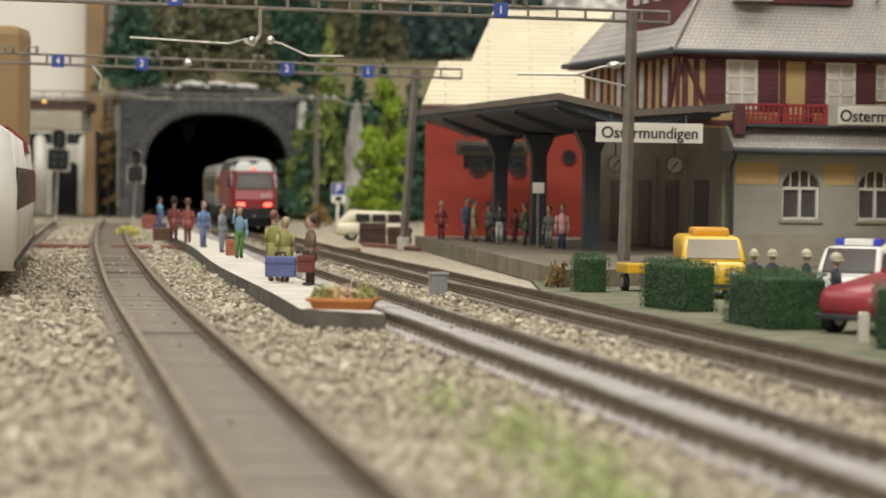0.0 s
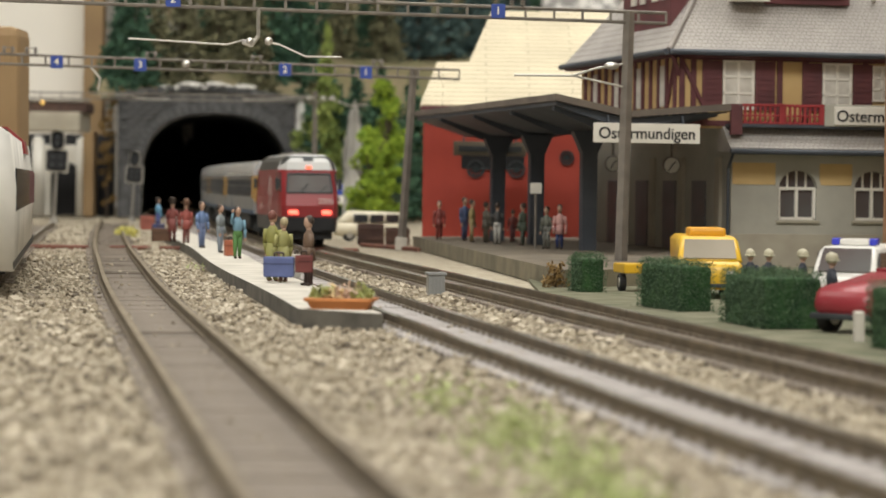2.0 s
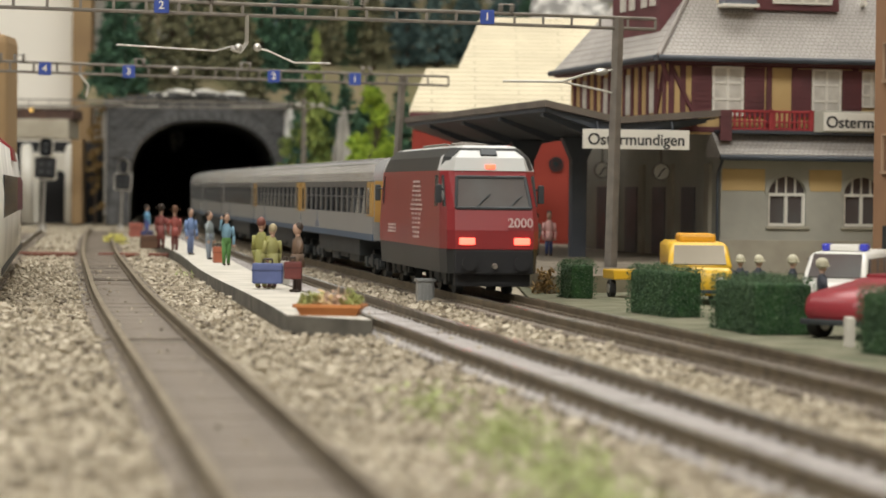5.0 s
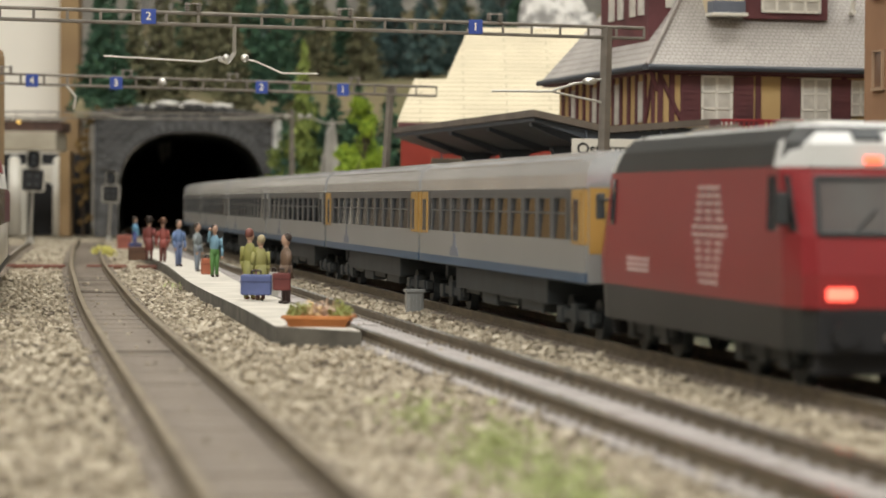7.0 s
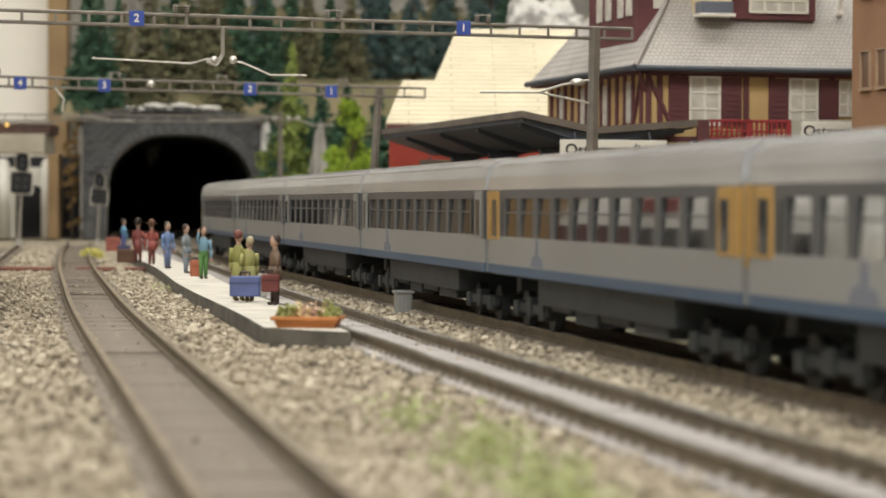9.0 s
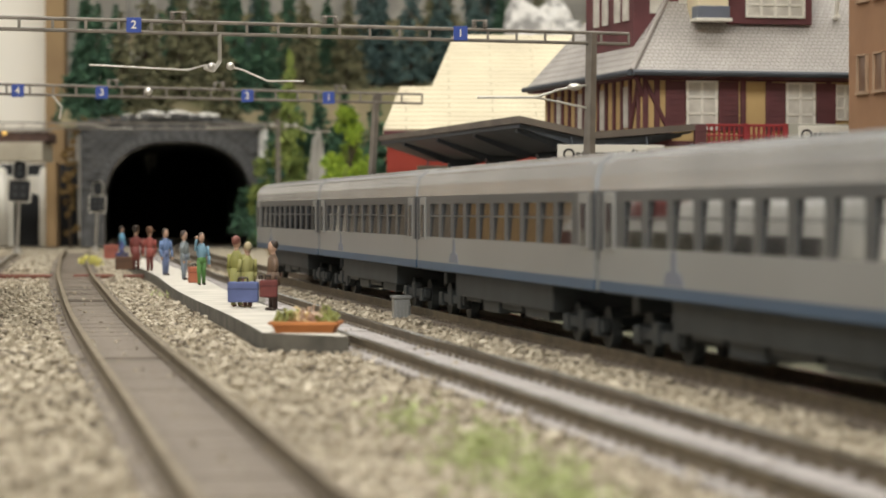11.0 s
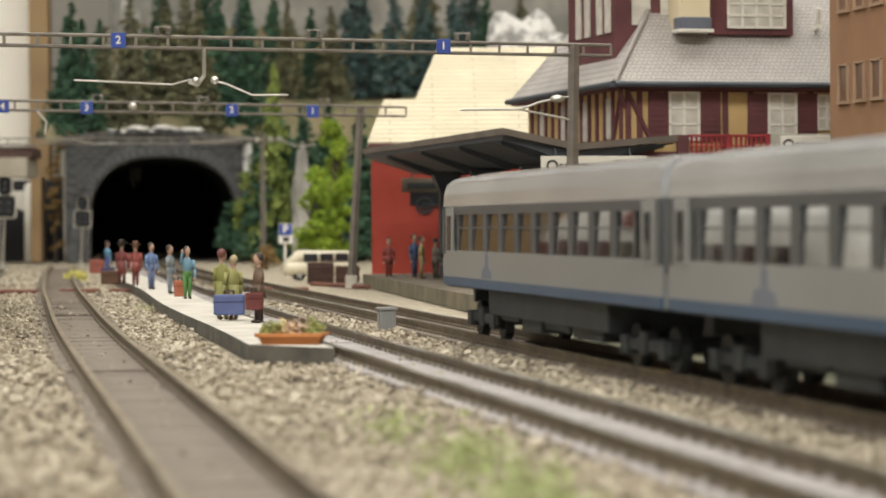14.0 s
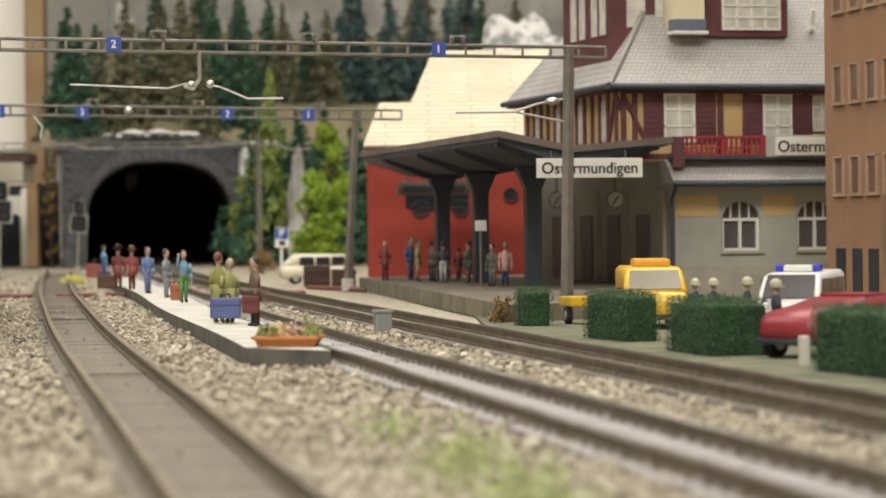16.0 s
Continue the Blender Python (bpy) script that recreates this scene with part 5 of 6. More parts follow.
# ---- hedges ----
def hedge(x0, y0, x1, y1, h, thick, seed):
    L = math.hypot(x1 - x0, y1 - y0)
    a = math.degrees(math.atan2(y1 - y0, x1 - x0))
    t = thing("hedge", at(x0, y0, -0.05, a), "dense dark green clipped model hedge", "hedge", "clipped hedges")
    bm = bmesh.new()
    box(bm, 0.08, L - 0.08, 0.08, thick - 0.08, 0, h - 0.08, 0.1)
    part("core", bm, M_HEDGE, t)
    r = np.random.default_rng(seed)
    n = int(5200 * (2 * L * h + L * thick + 2 * thick * h) / 14)
    p = np.stack([r.uniform(0, L, n), r.uniform(0, thick, n), r.uniform(0, h, n)], -1)
    f = r.choice(5, n, p=[0.34, 0.10, 0.30, 0.13, 0.13])
    j = r.normal(0, 0.05, n)
    p[f == 0, 1] = j[f == 0]
    p[f == 1, 1] = thick + j[f == 1]
    p[f == 2, 2] = h + j[f == 2]
    p[f == 3, 0] = j[f == 3]
    p[f == 4, 0] = L + j[f == 4]
    p[:, 2] += 0.06 * np.sin(p[:, 0] * 4 + seed)
    p[:, 2] = np.maximum(p[:, 2], 0.02)
    ob = new("foliage", tuft_mesh("foliage", p, r.uniform(0.022, 0.045, n), M_HEDGE_LEAF, seed))
    ob.parent = t


hedge(4.4, 89.6, 4.75, 88.0, 1.25, 0.95, 61)
hedge(5.98, 78.6, 7.0, 75.3, 1.42, 1.1, 62)
hedge(7.6, 70.0, 8.3, 66.4, 1.42, 1.7, 63)
hedge(9.85, 59.6, 11.6, 53.5, 1.5, 1.4, 64)
sm = broadleaf(71, 0.9, 1.0, M_MOSS, "small brown shrub at the platform end", "bush", 300, 0.1)
sm.matrix_basis = at(4.1, 92.0, -0.05)
bm = bmesh.new()
box(bm, 9.9, 10.15, 61.6, 61.9, -0.1, 0.7, 0.05)
tagged(part("stone_post", bm, M_CONCRETE), "short pale stone gate post beside the hedge", "post")

# ---- taxi van, ramp, fire car, ambulance ----
tx = thing("yellow_van", at(8.8, 86.3, -0.02, -1), "yellow van with an orange roof box parked by the hedge", "van")
bm = bmesh.new()
loft(bm, [rbox_ring(-2.35, 0.98, 0.4, 0.95), rbox_ring(-2.2, 1.08, 0.3, 1.22), rbox_ring(2.6, 1.08, 0.3, 1.22), rbox_ring(2.7, 1.05, 0.35, 1.2)])
part("body", bm, M_YELLOW, tx, "", True)
bm = bmesh.new()
loft(bm, [rbox_ring(-2.1, 1.05, 1.15, 1.3, 0.06), rbox_ring(-1.6, 0.95, 1.15, 2.02, 0.14), rbox_ring(2.55, 0.97, 1.15, 2.04, 0.14)])
part("cabin", bm, M_YELLOW, tx, "", True)
bm = bmesh.new()
q = [bm.verts.new(p) for p in ((-0.86, -2.10, 1.30), (0.86, -2.10, 1.30), (0.80, -1.68, 1.9), (-0.80, -1.68, 1.9))]
bm.faces.new(q)
bmesh.ops.extrude_face_region(bm, geom=bm.faces[:])
for v in q:
    v.co += Vector((0, -0.05, 0.03))
part("windscreen", bm, M_TANGLASS, tx, "windscreen with its pale reflection painted in")
bm = bmesh.new()
box(bm, -0.6, 0.6, -1.2, 0.6, 2.0, 2.3, 0.1)
part("roof_box", bm, M_ORANGE, tx, "orange roof box")
for sx in (-0.66, 0.66):
    bm = bmesh.new()
    cyl(bm, (sx, -2.38, 0.78), (sx, -2.3, 0.78), 0.16, 0.16, 14)
    part("headlight", bm, M_CARWHITE, tx)
bm = bmesh.new()
box(bm, -0.92, 0.92, -2.46, -2.3, 0.38, 0.5, 0.03)
part("bumper", bm, M_UNDER, tx)
wheels(tx, [(-0.8, -1.5), (0.8, -1.5), (-0.8, 1.7), (0.8, 1.7)], 0.36, 0.28)
tr = thing("yellow_trailer", at(6.75, 90, -0.02, 10), "flat yellow trailer with dark wheels", "trailer")
bm = bmesh.new()
box(bm, -0.55, 0.65, -0.7, 0.9, 0.62, 0.95, 0.05)
part("bed", bm, M_YELLOW, tr)
wheels(tr, [(-0.45, 0.0), (0.5, 0.0)], 0.3, 0.2)

fc = thing("fire_car", at(11.42, 66.2, -0.02, -46), "open red fire service car", "car")
bm = bmesh.new()
loft(bm, [rbox_ring(-1.9, 0.8, 0.5, 0.9), rbox_ring(-1.7, 0.9, 0.4, 1.15), rbox_ring(-0.5, 0.95, 0.35, 1.34, 0.2), rbox_ring(0.3, 0.95, 0.35, 1.5, 0.25), rbox_ring(1.9, 0.95, 0.35, 1.55, 0.25), rbox_ring(2.2, 0.9, 0.4, 1.25)])
part("body", bm, M_CARRED, fc, "", True)
bm = bmesh.new()
box(bm, -0.7, 0.7, 0.5, 1.7, 1.5, 1.59, 0.03)
part("seat_well", bm, M_CARRED, fc)
wheels(fc, [(-0.85, -1.2), (0.85, -1.2), (-0.85, 1.4), (0.85, 1.4)], 0.38, 0.3)
bm = bmesh.new()
box(bm, -0.9, 0.9, -2.0, -1.8, 0.35, 0.5, 0.04)
part("bumper", bm, M_UNDER, fc)

am = thing("ambulance", at(11.98, 74.2, -0.02, -20), "white ambulance with blue lamps on its roof", "van")
bm = bmesh.new()
loft(bm, [rbox_ring(-2.3, 0.85, 0.4, 1.05), rbox_ring(-2.1, 0.95, 0.3, 1.2), rbox_ring(2.3, 0.98, 0.3, 1.2), rbox_ring(2.4, 0.95, 0.35, 1.2)])
part("body", bm, M_CARWHITE, am, "", True)
bm = bmesh.new()
box(bm, -0.98, 0.98, -2.0, 2.2, 0.7, 0.9, 0.02)
part("stripe", bm, M_CARRED, am, "red waist stripe")
bm = bmesh.new()
loft(bm, [rbox_ring(-2.05, 0.9, 1.15, 1.25, 0.05), rbox_ring(-1.4, 0.82, 1.15, 2.0, 0.12), rbox_ring(2.2, 0.84, 1.15, 2.05, 0.12)])
part("cabin", bm, M_CARWHITE, am, "", True)
for y0, y1 in ((-1.35, -0.4), (-0.2, 0.7), (0.9, 1.8)):
    for sx in (-1, 1):
        bm = bmesh.new()
        box(bm, sx * 0.87 - 0.03, sx * 0.87 + 0.03, y0, y1, 1.25, 1.85, 0.03)
        part("window", bm, M_GREYGLASS, am)
bm = bmesh.new()
q = [bm.verts.new(p) for p in ((-0.74, -2.03, 1.30), (0.74, -2.03, 1.30), (0.68, -1.46, 1.93), (-0.68, -1.46, 1.93))]
bm.faces.new(q)
bmesh.ops.extrude_face_region(bm, geom=bm.faces[:])
for v in q:
    v.co += Vector((0, -0.05, 0.04))
part("windscreen", bm, M_GREYGLASS, am, "grey windscreen")
bm = bmesh.new()
box(bm, -0.42, 0.42, -0.6, -0.15, 2.03, 2.22, 0.04)
bar = part("light_bar", bm, M_CARWHITE, am)
for sx in (-0.54, 0.54):
    bm = bmesh.new()
    box(bm, sx - 0.115, sx + 0.115, -0.6, -0.15, 2.03, 2.24, 0.05)
    part("blue_lamp", bm, M_BLUELAMP, bar)
wheels(am, [(-0.85, -1.5), (0.85, -1.5), (-0.85, 1.5), (0.85, 1.5)], 0.37, 0.28)


# ---- figurines, each one plain painted shape ----
PAINTS = {}


def paint(c):
    if c not in PAINTS:
        g = 0.18 * sum(c) / 3
        k = tuple(0.72 * v + g for v in c)
        PAINTS[c] = mat("figure_paint", k, 0.6, tuple(v * 0.75 for v in k), 150)
    return PAINTS[c]


SKIN, HAIR = (0.52, 0.30, 0.19), (0.05, 0.03, 0.02)


def figurine(x, y, z, h, top, legs, turn, label, hair=HAIR, coat=0.0, pose_kind="stand"):
    bm = bmesh.new()
    k = h / 2.1

    def add(vs, mi):
        for f in {f for v in vs for f in v.link_faces}:
            f.material_index = mi
    for s in (-1, 1):
        add(cyl(bm, (s * 0.13, 0.04 * s, 0.05), (s * 0.12, 0, 1.0), 0.085, 0.14, 8), 1)
        add(ball(bm, (s * 0.13, 0.04 * s - 0.07, 0.05), 0.1, (0.9, 1.7, 0.6), 1), 3)
    if coat:
        add(cyl(bm, (0, 0, 1.0 - coat), (0, 0, 1.15), 0.27, 0.22, 12), 0)
    add(ball(bm, (0, 0, 1.34), 0.27, (1.0, 0.75, 1.4), 2), 0)
    add(ball(bm, (0, 0, 1.0), 0.25, (1.0, 0.8, 0.8), 2), 0 if coat else 1)
    for s in (-1, 1):
        if pose_kind == "wave" and s < 0:
            add(cyl(bm, (s * 0.3, 0, 1.5), (s * 0.38, -0.2, 1.45), 0.09, 0.08, 7), 0)
            add(cyl(bm, (s * 0.38, -0.2, 1.45), (s * 0.34, -0.28, 1.85), 0.08, 0.06, 7), 0)
            add(ball(bm, (s * 0.34, -0.28, 1.9), 0.09, (1, 1, 1), 1), 2)
        else:
            add(cyl(bm, (s * 0.3, 0, 1.55), (s * 0.38, -0.04, 1.15), 0.1, 0.085, 7), 0)
            add(cyl(bm, (s * 0.38, -0.04, 1.15), (s * 0.36, -0.14, 0.82), 0.085, 0.065, 7), 0)
            add(ball(bm, (s * 0.36, -0.15, 0.78), 0.085, (1, 1, 1), 1), 2)
    add(cyl(bm, (0, 0, 1.6), (0, 0, 1.78), 0.09, 0.09, 8), 2)
    add(ball(bm, (0, -0.02, 1.9), 0.17, (0.9, 1.0, 1.15), 2), 2)
    add(ball(bm, (0, 0.03, 1.96), 0.175, (0.98, 1.0, 0.95), 2), 3)
    if pose_kind == "helmet":
        add(ball(bm, (0, 0, 1.98), 0.215, (1.05, 1.15, 0.9), 2), 3)
        add(cyl(bm, (0, -0.03, 1.9), (0, -0.03, 1.94), 0.28, 0.25, 12), 3)
    if pose_kind == "hat":
        add(cyl(bm, (0, 0, 2.0), (0, 0, 2.03), 0.36, 0.36, 12), 3)
        add(cyl(bm, (0, 0, 2.03), (0, 0, 2.2), 0.19, 0.15, 12), 3)
    bmesh.ops.scale(bm, vec=(k * 0.78, k * 0.85, k), verts=bm.verts)
    ob = part("figurine", bm, [paint(top), paint(legs), paint(SKIN), paint(hair)], None, "", True, at(x, y, z, turn))
    return tagged(ob, label, "figurine", "painted figurines")


BLUE, JEANS = (0.10, 0.20, 0.42), (0.16, 0.22, 0.36)
figurine(-18.4, 168.5, 0.36, 2.1, (0.08, 0.30, 0.50), (0.05, 0.07, 0.30), 120, "painted figurine in a bright blue top")
figurine(-14.2, 137.0, 0.36, 2.25, (0.28, 0.05, 0.04), (0.20, 0.06, 0.05), 160, "painted figurine in a dark red coat and hat", HAIR, 0.5, "hat")
figurine(-13.2, 134.2, 0.36, 2.2, (0.42, 0.07, 0.05), (0.22, 0.05, 0.04), 200, "painted figurine in a red jacket and hat", (0.22, 0.10, 0.05), 0.3, "hat")
figurine(-11.6, 125.6, 0.36, 2.25, (0.12, 0.22, 0.46), (0.14, 0.20, 0.40), 40, "painted figurine in blue overalls")
figurine(-10.0, 117.3, 0.36, 2.2, (0.22, 0.26, 0.27), (0.24, 0.29, 0.36), 70, "painted figurine in grey walking clothes")
figurine(-8.55, 108.9, 0.36, 2.2, (0.16, 0.36, 0.50), (0.10, 0.30, 0.05), 20, "painted figurine in blue top and green trousers", HAIR, 0, "wave")
figurine(-5.5, 84.6, 0.36, 2.3, (0.34, 0.33, 0.05), (0.30, 0.28, 0.05), 150, "painted figurine in a long yellow dress", (0.20, 0.05, 0.03), 0.75)
figurine(-5.1, 84.0, 0.36, 2.1, (0.38, 0.36, 0.08), (0.20, 0.07, 0.05), 210, "painted figurine in a pale yellow coat", (0.45, 0.36, 0.18), 0.6)
figurine(-4.15, 81.4, 0.36, 2.2, (0.17, 0.095, 0.05), (0.06, 0.025, 0.02), 290, "painted figurine in a brown suit", HAIR, 0.25)
cols = [((0.25, 0.03, 0.02), (0.2, 0.03, 0.02)), ((0.06, 0.10, 0.24), (0.06, 0.08, 0.18)), ((0.34, 0.26, 0.08), (0.3, 0.22, 0.08)), ((0.13, 0.11, 0.08), (0.10, 0.09, 0.06)),
        ((0.05, 0.05, 0.05), (0.5, 0.48, 0.44)), ((0.26, 0.05, 0.04), (0.16, 0.04, 0.04)), ((0.12, 0.16, 0.11), (0.10, 0.13, 0.10)), ((0.16, 0.18, 0.14), (0.14, 0.15, 0.12)),
        ((0.17, 0.18, 0.14), (0.2, 0.2, 0.17)), ((0.85, 0.42, 0.38), (0.03, 0.06, 0.22))]
spots = [(-0.11, 138.3, 2.1), (1.24, 137.5, 2.3), (1.59, 134.4, 2.2), (2.32, 134.0, 2.1), (2.81, 129.6, 2.1), (3.75, 136.0, 1.7), (4.06, 128.9, 2.1), (4.86, 135.4, 2.2), (4.97, 122.2, 2.0), (5.57, 121.8, 2.1)]
for i, ((x, y, h), (a, b)) in enumerate(zip(spots, cols)):
    figurine(x, y, 0.6, h, a, b, 40 * i, "painted figurine waiting under the canopy", HAIR, 0.3 if i % 3 == 0 else 0)
for i, (x, y, z) in enumerate(((9.58, 80, 1.68), (10.15, 80, 1.68), (10.92, 78, 1.74), (10.75, 71, 1.82))):
    figurine(x, y, -0.05, z + 0.05, (0.035, 0.04, 0.06), (0.03, 0.03, 0.04), 10 + 30 * i, "painted fire service figurine with pale helmet", (0.58, 0.53, 0.35), 0, "helmet")


def suitcase(x, y, z, w, h, d, c, rz, label):
    t = thing("suitcase", at(x, y, z, rz), label, "suitcase", "luggage")
    bm = bmesh.new()
    box(bm, -w / 2, w / 2, -d / 2, d / 2, 0, h, 0.06)
    part("case", bm, paint(c), t)
    bm = bmesh.new()
    cyl(bm, (-w * 0.15, 0, h), (-w * 0.15, 0, h + 0.12), 0.03, 0.03, 5)
    cyl(bm, (w * 0.15, 0, h), (w * 0.15, 0, h + 0.12), 0.03, 0.03, 5)
    cyl(bm, (-w * 0.15, 0, h + 0.12), (w * 0.15, 0, h + 0.12), 0.035, 0.035, 5)
    part("handle", bm, paint(HAIR), t)
    bm = bmesh.new()
    box(bm, -w / 2 - 0.01, w / 2 + 0.01, -d / 2 - 0.015, d / 2 + 0.015, h * 0.62, h * 0.68)
    part("seam", bm, paint(tuple(v * 0.6 for v in c)), t)


suitcase(-5.2, 83.3, 0.55, 0.98, 0.66, 0.35, (0.09, 0.13, 0.36), -4, "large blue suitcase standing before two figurines")
suitcase(-4.28, 81.1, 0.78, 0.55, 0.55, 0.25, (0.20, 0.03, 0.025), 10, "dark red suitcase beside the brown figurine")
suitcase(-9.15, 112.5, 0.36, 0.5, 0.7, 0.3, (0.55, 0.13, 0.04), 20, "small orange red suitcase on the platform")
suitcase(-14.9, 138.0, 0.36, 1.0, 0.7, 0.6, (0.16, 0.07, 0.03), 10, "brown trunk on the platform")
suitcase(-19.2, 169.5, 0.36, 0.9, 0.9, 0.4, (0.42, 0.09, 0.05), 0, "red brown case at the platform end")
suitcase(-18.1, 166.0, 0.36, 0.8, 0.45, 0.5, (0.04, 0.05, 0.20), 15, "dark blue bag at the platform end")
suitcase(-4.9, 88.0, 0.36, 0.3, 0.8, 0.2, (0.50, 0.48, 0.42), 15, "pale upright box on the platform")

pln = thing("flower_planter", at(-2.55, 66.9, 0.36, -6), "orange wooden planter with small flowers", "planter")
bm = bmesh.new()
loft(bm, [[(x * 0.72, y * 0.42, 0.0) for x, y in ((-1, -1), (1, -1), (1, 1), (-1, 1))], [(x * 0.86, y * 0.55, 0.27) for x, y in ((-1, -1), (1, -1), (1, 1), (-1, 1))]])
part("trough", bm, M_WOOD, pln)
bm = bmesh.new()
for a, b, c, d in ((-0.9, 0.9, -0.6, -0.5), (-0.9, 0.9, 0.5, 0.6), (-0.9, -0.8, -0.6, 0.6), (0.8, 0.9, -0.6, 0.6)):
    box(bm, a, b, c, d, 0.2, 0.29, 0.02)
part("rim", bm, M_WOOD, pln)
r = np.random.default_rng(77)
for nm, x0, x1, cc in (("leaf_clump", -0.75, -0.25, (0.42, 0.44, 0.10)), ("flower_clump", -0.45, 0.05, (0.85, 0.60, 0.25)), ("flower_clump", -0.1, 0.45, (0.88, 0.62, 0.45)), ("leaf_clump", 0.3, 0.8, (0.42, 0.45, 0.10))):
    n = 150
    p = np.stack([r.uniform(x0, x1, n), r.uniform(-0.45, 0.45, n), 0.27 + np.abs(r.normal(0, 0.12, n))], -1)
    ob = new(nm, tuft_mesh(nm, p, r.uniform(0.08, 0.16, n), paint(cc), int(x0 * 10) + 50))
    ob.parent = pln


# ---- the express train: poses at the rail top, +y to the rear ----
LOCO, COACH = 15.9, 24.0


def bogie(parent, y, wb=1.55, rad=0.5):
    bm = bmesh.new()
    for s in (-1.08, 1.08):
        box(bm, s - 0.1, s + 0.1, y - wb - 0.5, y + wb + 0.5, 0.42, 0.68, 0.04)
        for dy in (-wb, wb):
            box(bm, s - 0.17, s + 0.17, y + dy - 0.28, y + dy + 0.28, 0.3, 0.72, 0.05)
        box(bm, s - 0.16, s + 0.16, y - 0.3, y + 0.3, 0.35, 0.85, 0.05)
    box(bm, -1.0, 1.0, y - 0.3, y + 0.3, 0.4, 0.7, 0.03)
    b = part("bogie", bm, M_UNDER, parent)
    for dy in (-wb, wb):
        bm = bmesh.new()
        for s in (-0.82, 0.82):
            cyl(bm, (s - 0.12, y + dy, rad), (s + 0.12, y + dy, rad), rad, rad, 20)
        cyl(bm, (-0.8, y + dy, rad), (0.8, y + dy, rad), 0.1, 0.1, 8)
        part("wheelset", bm, M_UNDER, b)
    return b


def coach(door_mat, n_win, label):
    c = thing("coach", at(0, 0), label, "railway coach", "coaches of the train")
    L, W = 11.75, 1.62
    zb, zblue, zw0, zw1, ze = 1.43, 1.67, 2.43, 3.44, 3.68
    for s in (-1, 1):
        bm = bmesh.new()
        box(bm, s * W - 0.05, s * W + 0.05, -L, L, zblue, zw0)
        side = part("side_panel", bm, M_COACH_SIDE, c, "pale grey lower side")
        bm = bmesh.new()
        box(bm, s * W - 0.055, s * W + 0.055, -L, L, zb, zblue)
        part("blue_stripe", bm, M_COACH_BLUE, side, "blue stripe along the sill")
        bm = bmesh.new()
        box(bm, s * W - 0.05, s * W + 0.05, -L, L, zw1, ze)
        u = -L + 1.95
        pitch = (2 * L - 3.9) / n_win
        box(bm, s * W - 0.05, s * W + 0.05, -L, -L + 1.95, zw0, zw1)
        box(bm, s * W - 0.05, s * W + 0.05, L - 1.95, L, zw0, zw1)
        for k in range(n_win + 1):
            y = u + pitch * k
            box(bm, s * W - 0.05, s * W + 0.05, y - pitch * 0.125, y + pitch * 0.125, zw0, zw1)
        band = part("window_band", bm, M_COACH_BAND, c, "dark grey window band")
        for k in range(n_win):
            y = u + pitch * (k + 0.5)
            bm = bmesh.new()
            for v in box(bm, s * W - 0.02, s * W + 0.02, y - pitch * 0.375, y + pitch * 0.375, zw0, zw1):
                v.co.x -= s * 0.05 * (v.co.z - zw0)
            gl = part("pane", bm, M_GLASS, band)
            gl.visible_shadow = False
            bm = bmesh.new()
            box(bm, s * W - 0.04, s * W + 0.04, y - pitch * 0.375, y + pitch * 0.375, zw0 + 0.62, zw0 + 0.66)
            part("transom", bm, M_COACH_BAND, gl)
        for e in (-1, 1):
            bm = bmesh.new()
            y = e * (L - 0.95)
            box(bm, s * W - 0.08, s * W + 0.08, y - 0.5, y + 0.5, zw0 - 0.1, zw1 + 0.2, 0.03)
            d = part("door", bm, door_mat if door_mat is not M_COACH_BAND else M_COACH_SIDE, c)
            bm = bmesh.new()
            box(bm, s * W - 0.10, s * W + 0.10, y - 0.28, y + 0.28, zw0 - 0.02, zw1 - 0.02, 0.03)
            part("door_window", bm, M_DARKGLASS, d)
            bm = bmesh.new()
            box(bm, s * W - 0.085, s * W + 0.085, y + e * 0.66, y + e * 0.96, zw0 - 0.1, zw1 + 0.2)
            part("door_pillar", bm, door_mat, d)
        bm = bmesh.new()
        y = 5.6
        prism(bm, [(y - 0.75, 1.7), (y + 0.75, 1.7), (y + 0.55, 1.97), (y + 0.2, 2.0), (y + 0.15, 2.4), (y - 0.15, 2.4), (y - 0.2, 2.0), (y - 0.55, 1.95)], s * W - 0.06, s * W + 0.06, axis="x")
        part("emblem", bm, M_LOGO_BLUE, side, "pale blue painted emblem")
    half = [(1.67, ze), (1.65, 4.02), (1.56, 4.30), (1.32, 4.47), (0.8, 4.57), (0.4, 4.61)]
    prof = [(-a, z) for a, z in half] + [(0, 4.63)] + half[::-1]
    bm = bmesh.new()
    prism(bm, prof, -L, L)
    rf = part("roof", bm, M_COACH_ROOF, c, "silver grey ribbed roof")
    bm = bmesh.new()
    for a in (-1.52, -1.2, -0.75, 0.75, 1.2, 1.52):
        z = np.interp(abs(a), [0, 0.4, 0.8, 1.32, 1.56, 1.65, 1.67], [4.63, 4.61, 4.57, 4.47, 4.30, 4.02, ze])
        box(bm, a - 0.025, a + 0.025, -L + 0.8, L - 0.8, z - 0.05, z + 0.03)
    part("roof_rib", bm, M_COACH_ROOF, rf)
    for e in (-1, 1):
        bm = bmesh.new()
        box(bm, -1.62, 1.62, e * L - 0.04, e * L + 0.04, zb, ze + 0.1)
        ew = part("end_wall", bm, M_COACH_SIDE, c)
        bm = bmesh.new()
        box(bm, -1.6, 1.6, e * L - 0.06, e * L + 0.06, zw0 - 0.3, ze)
        part("end_panel", bm, door_mat, ew)
    bm = bmesh.new()
    box(bm, -1.55, 1.55, -L, L, zb - 0.05, zb + 0.1)
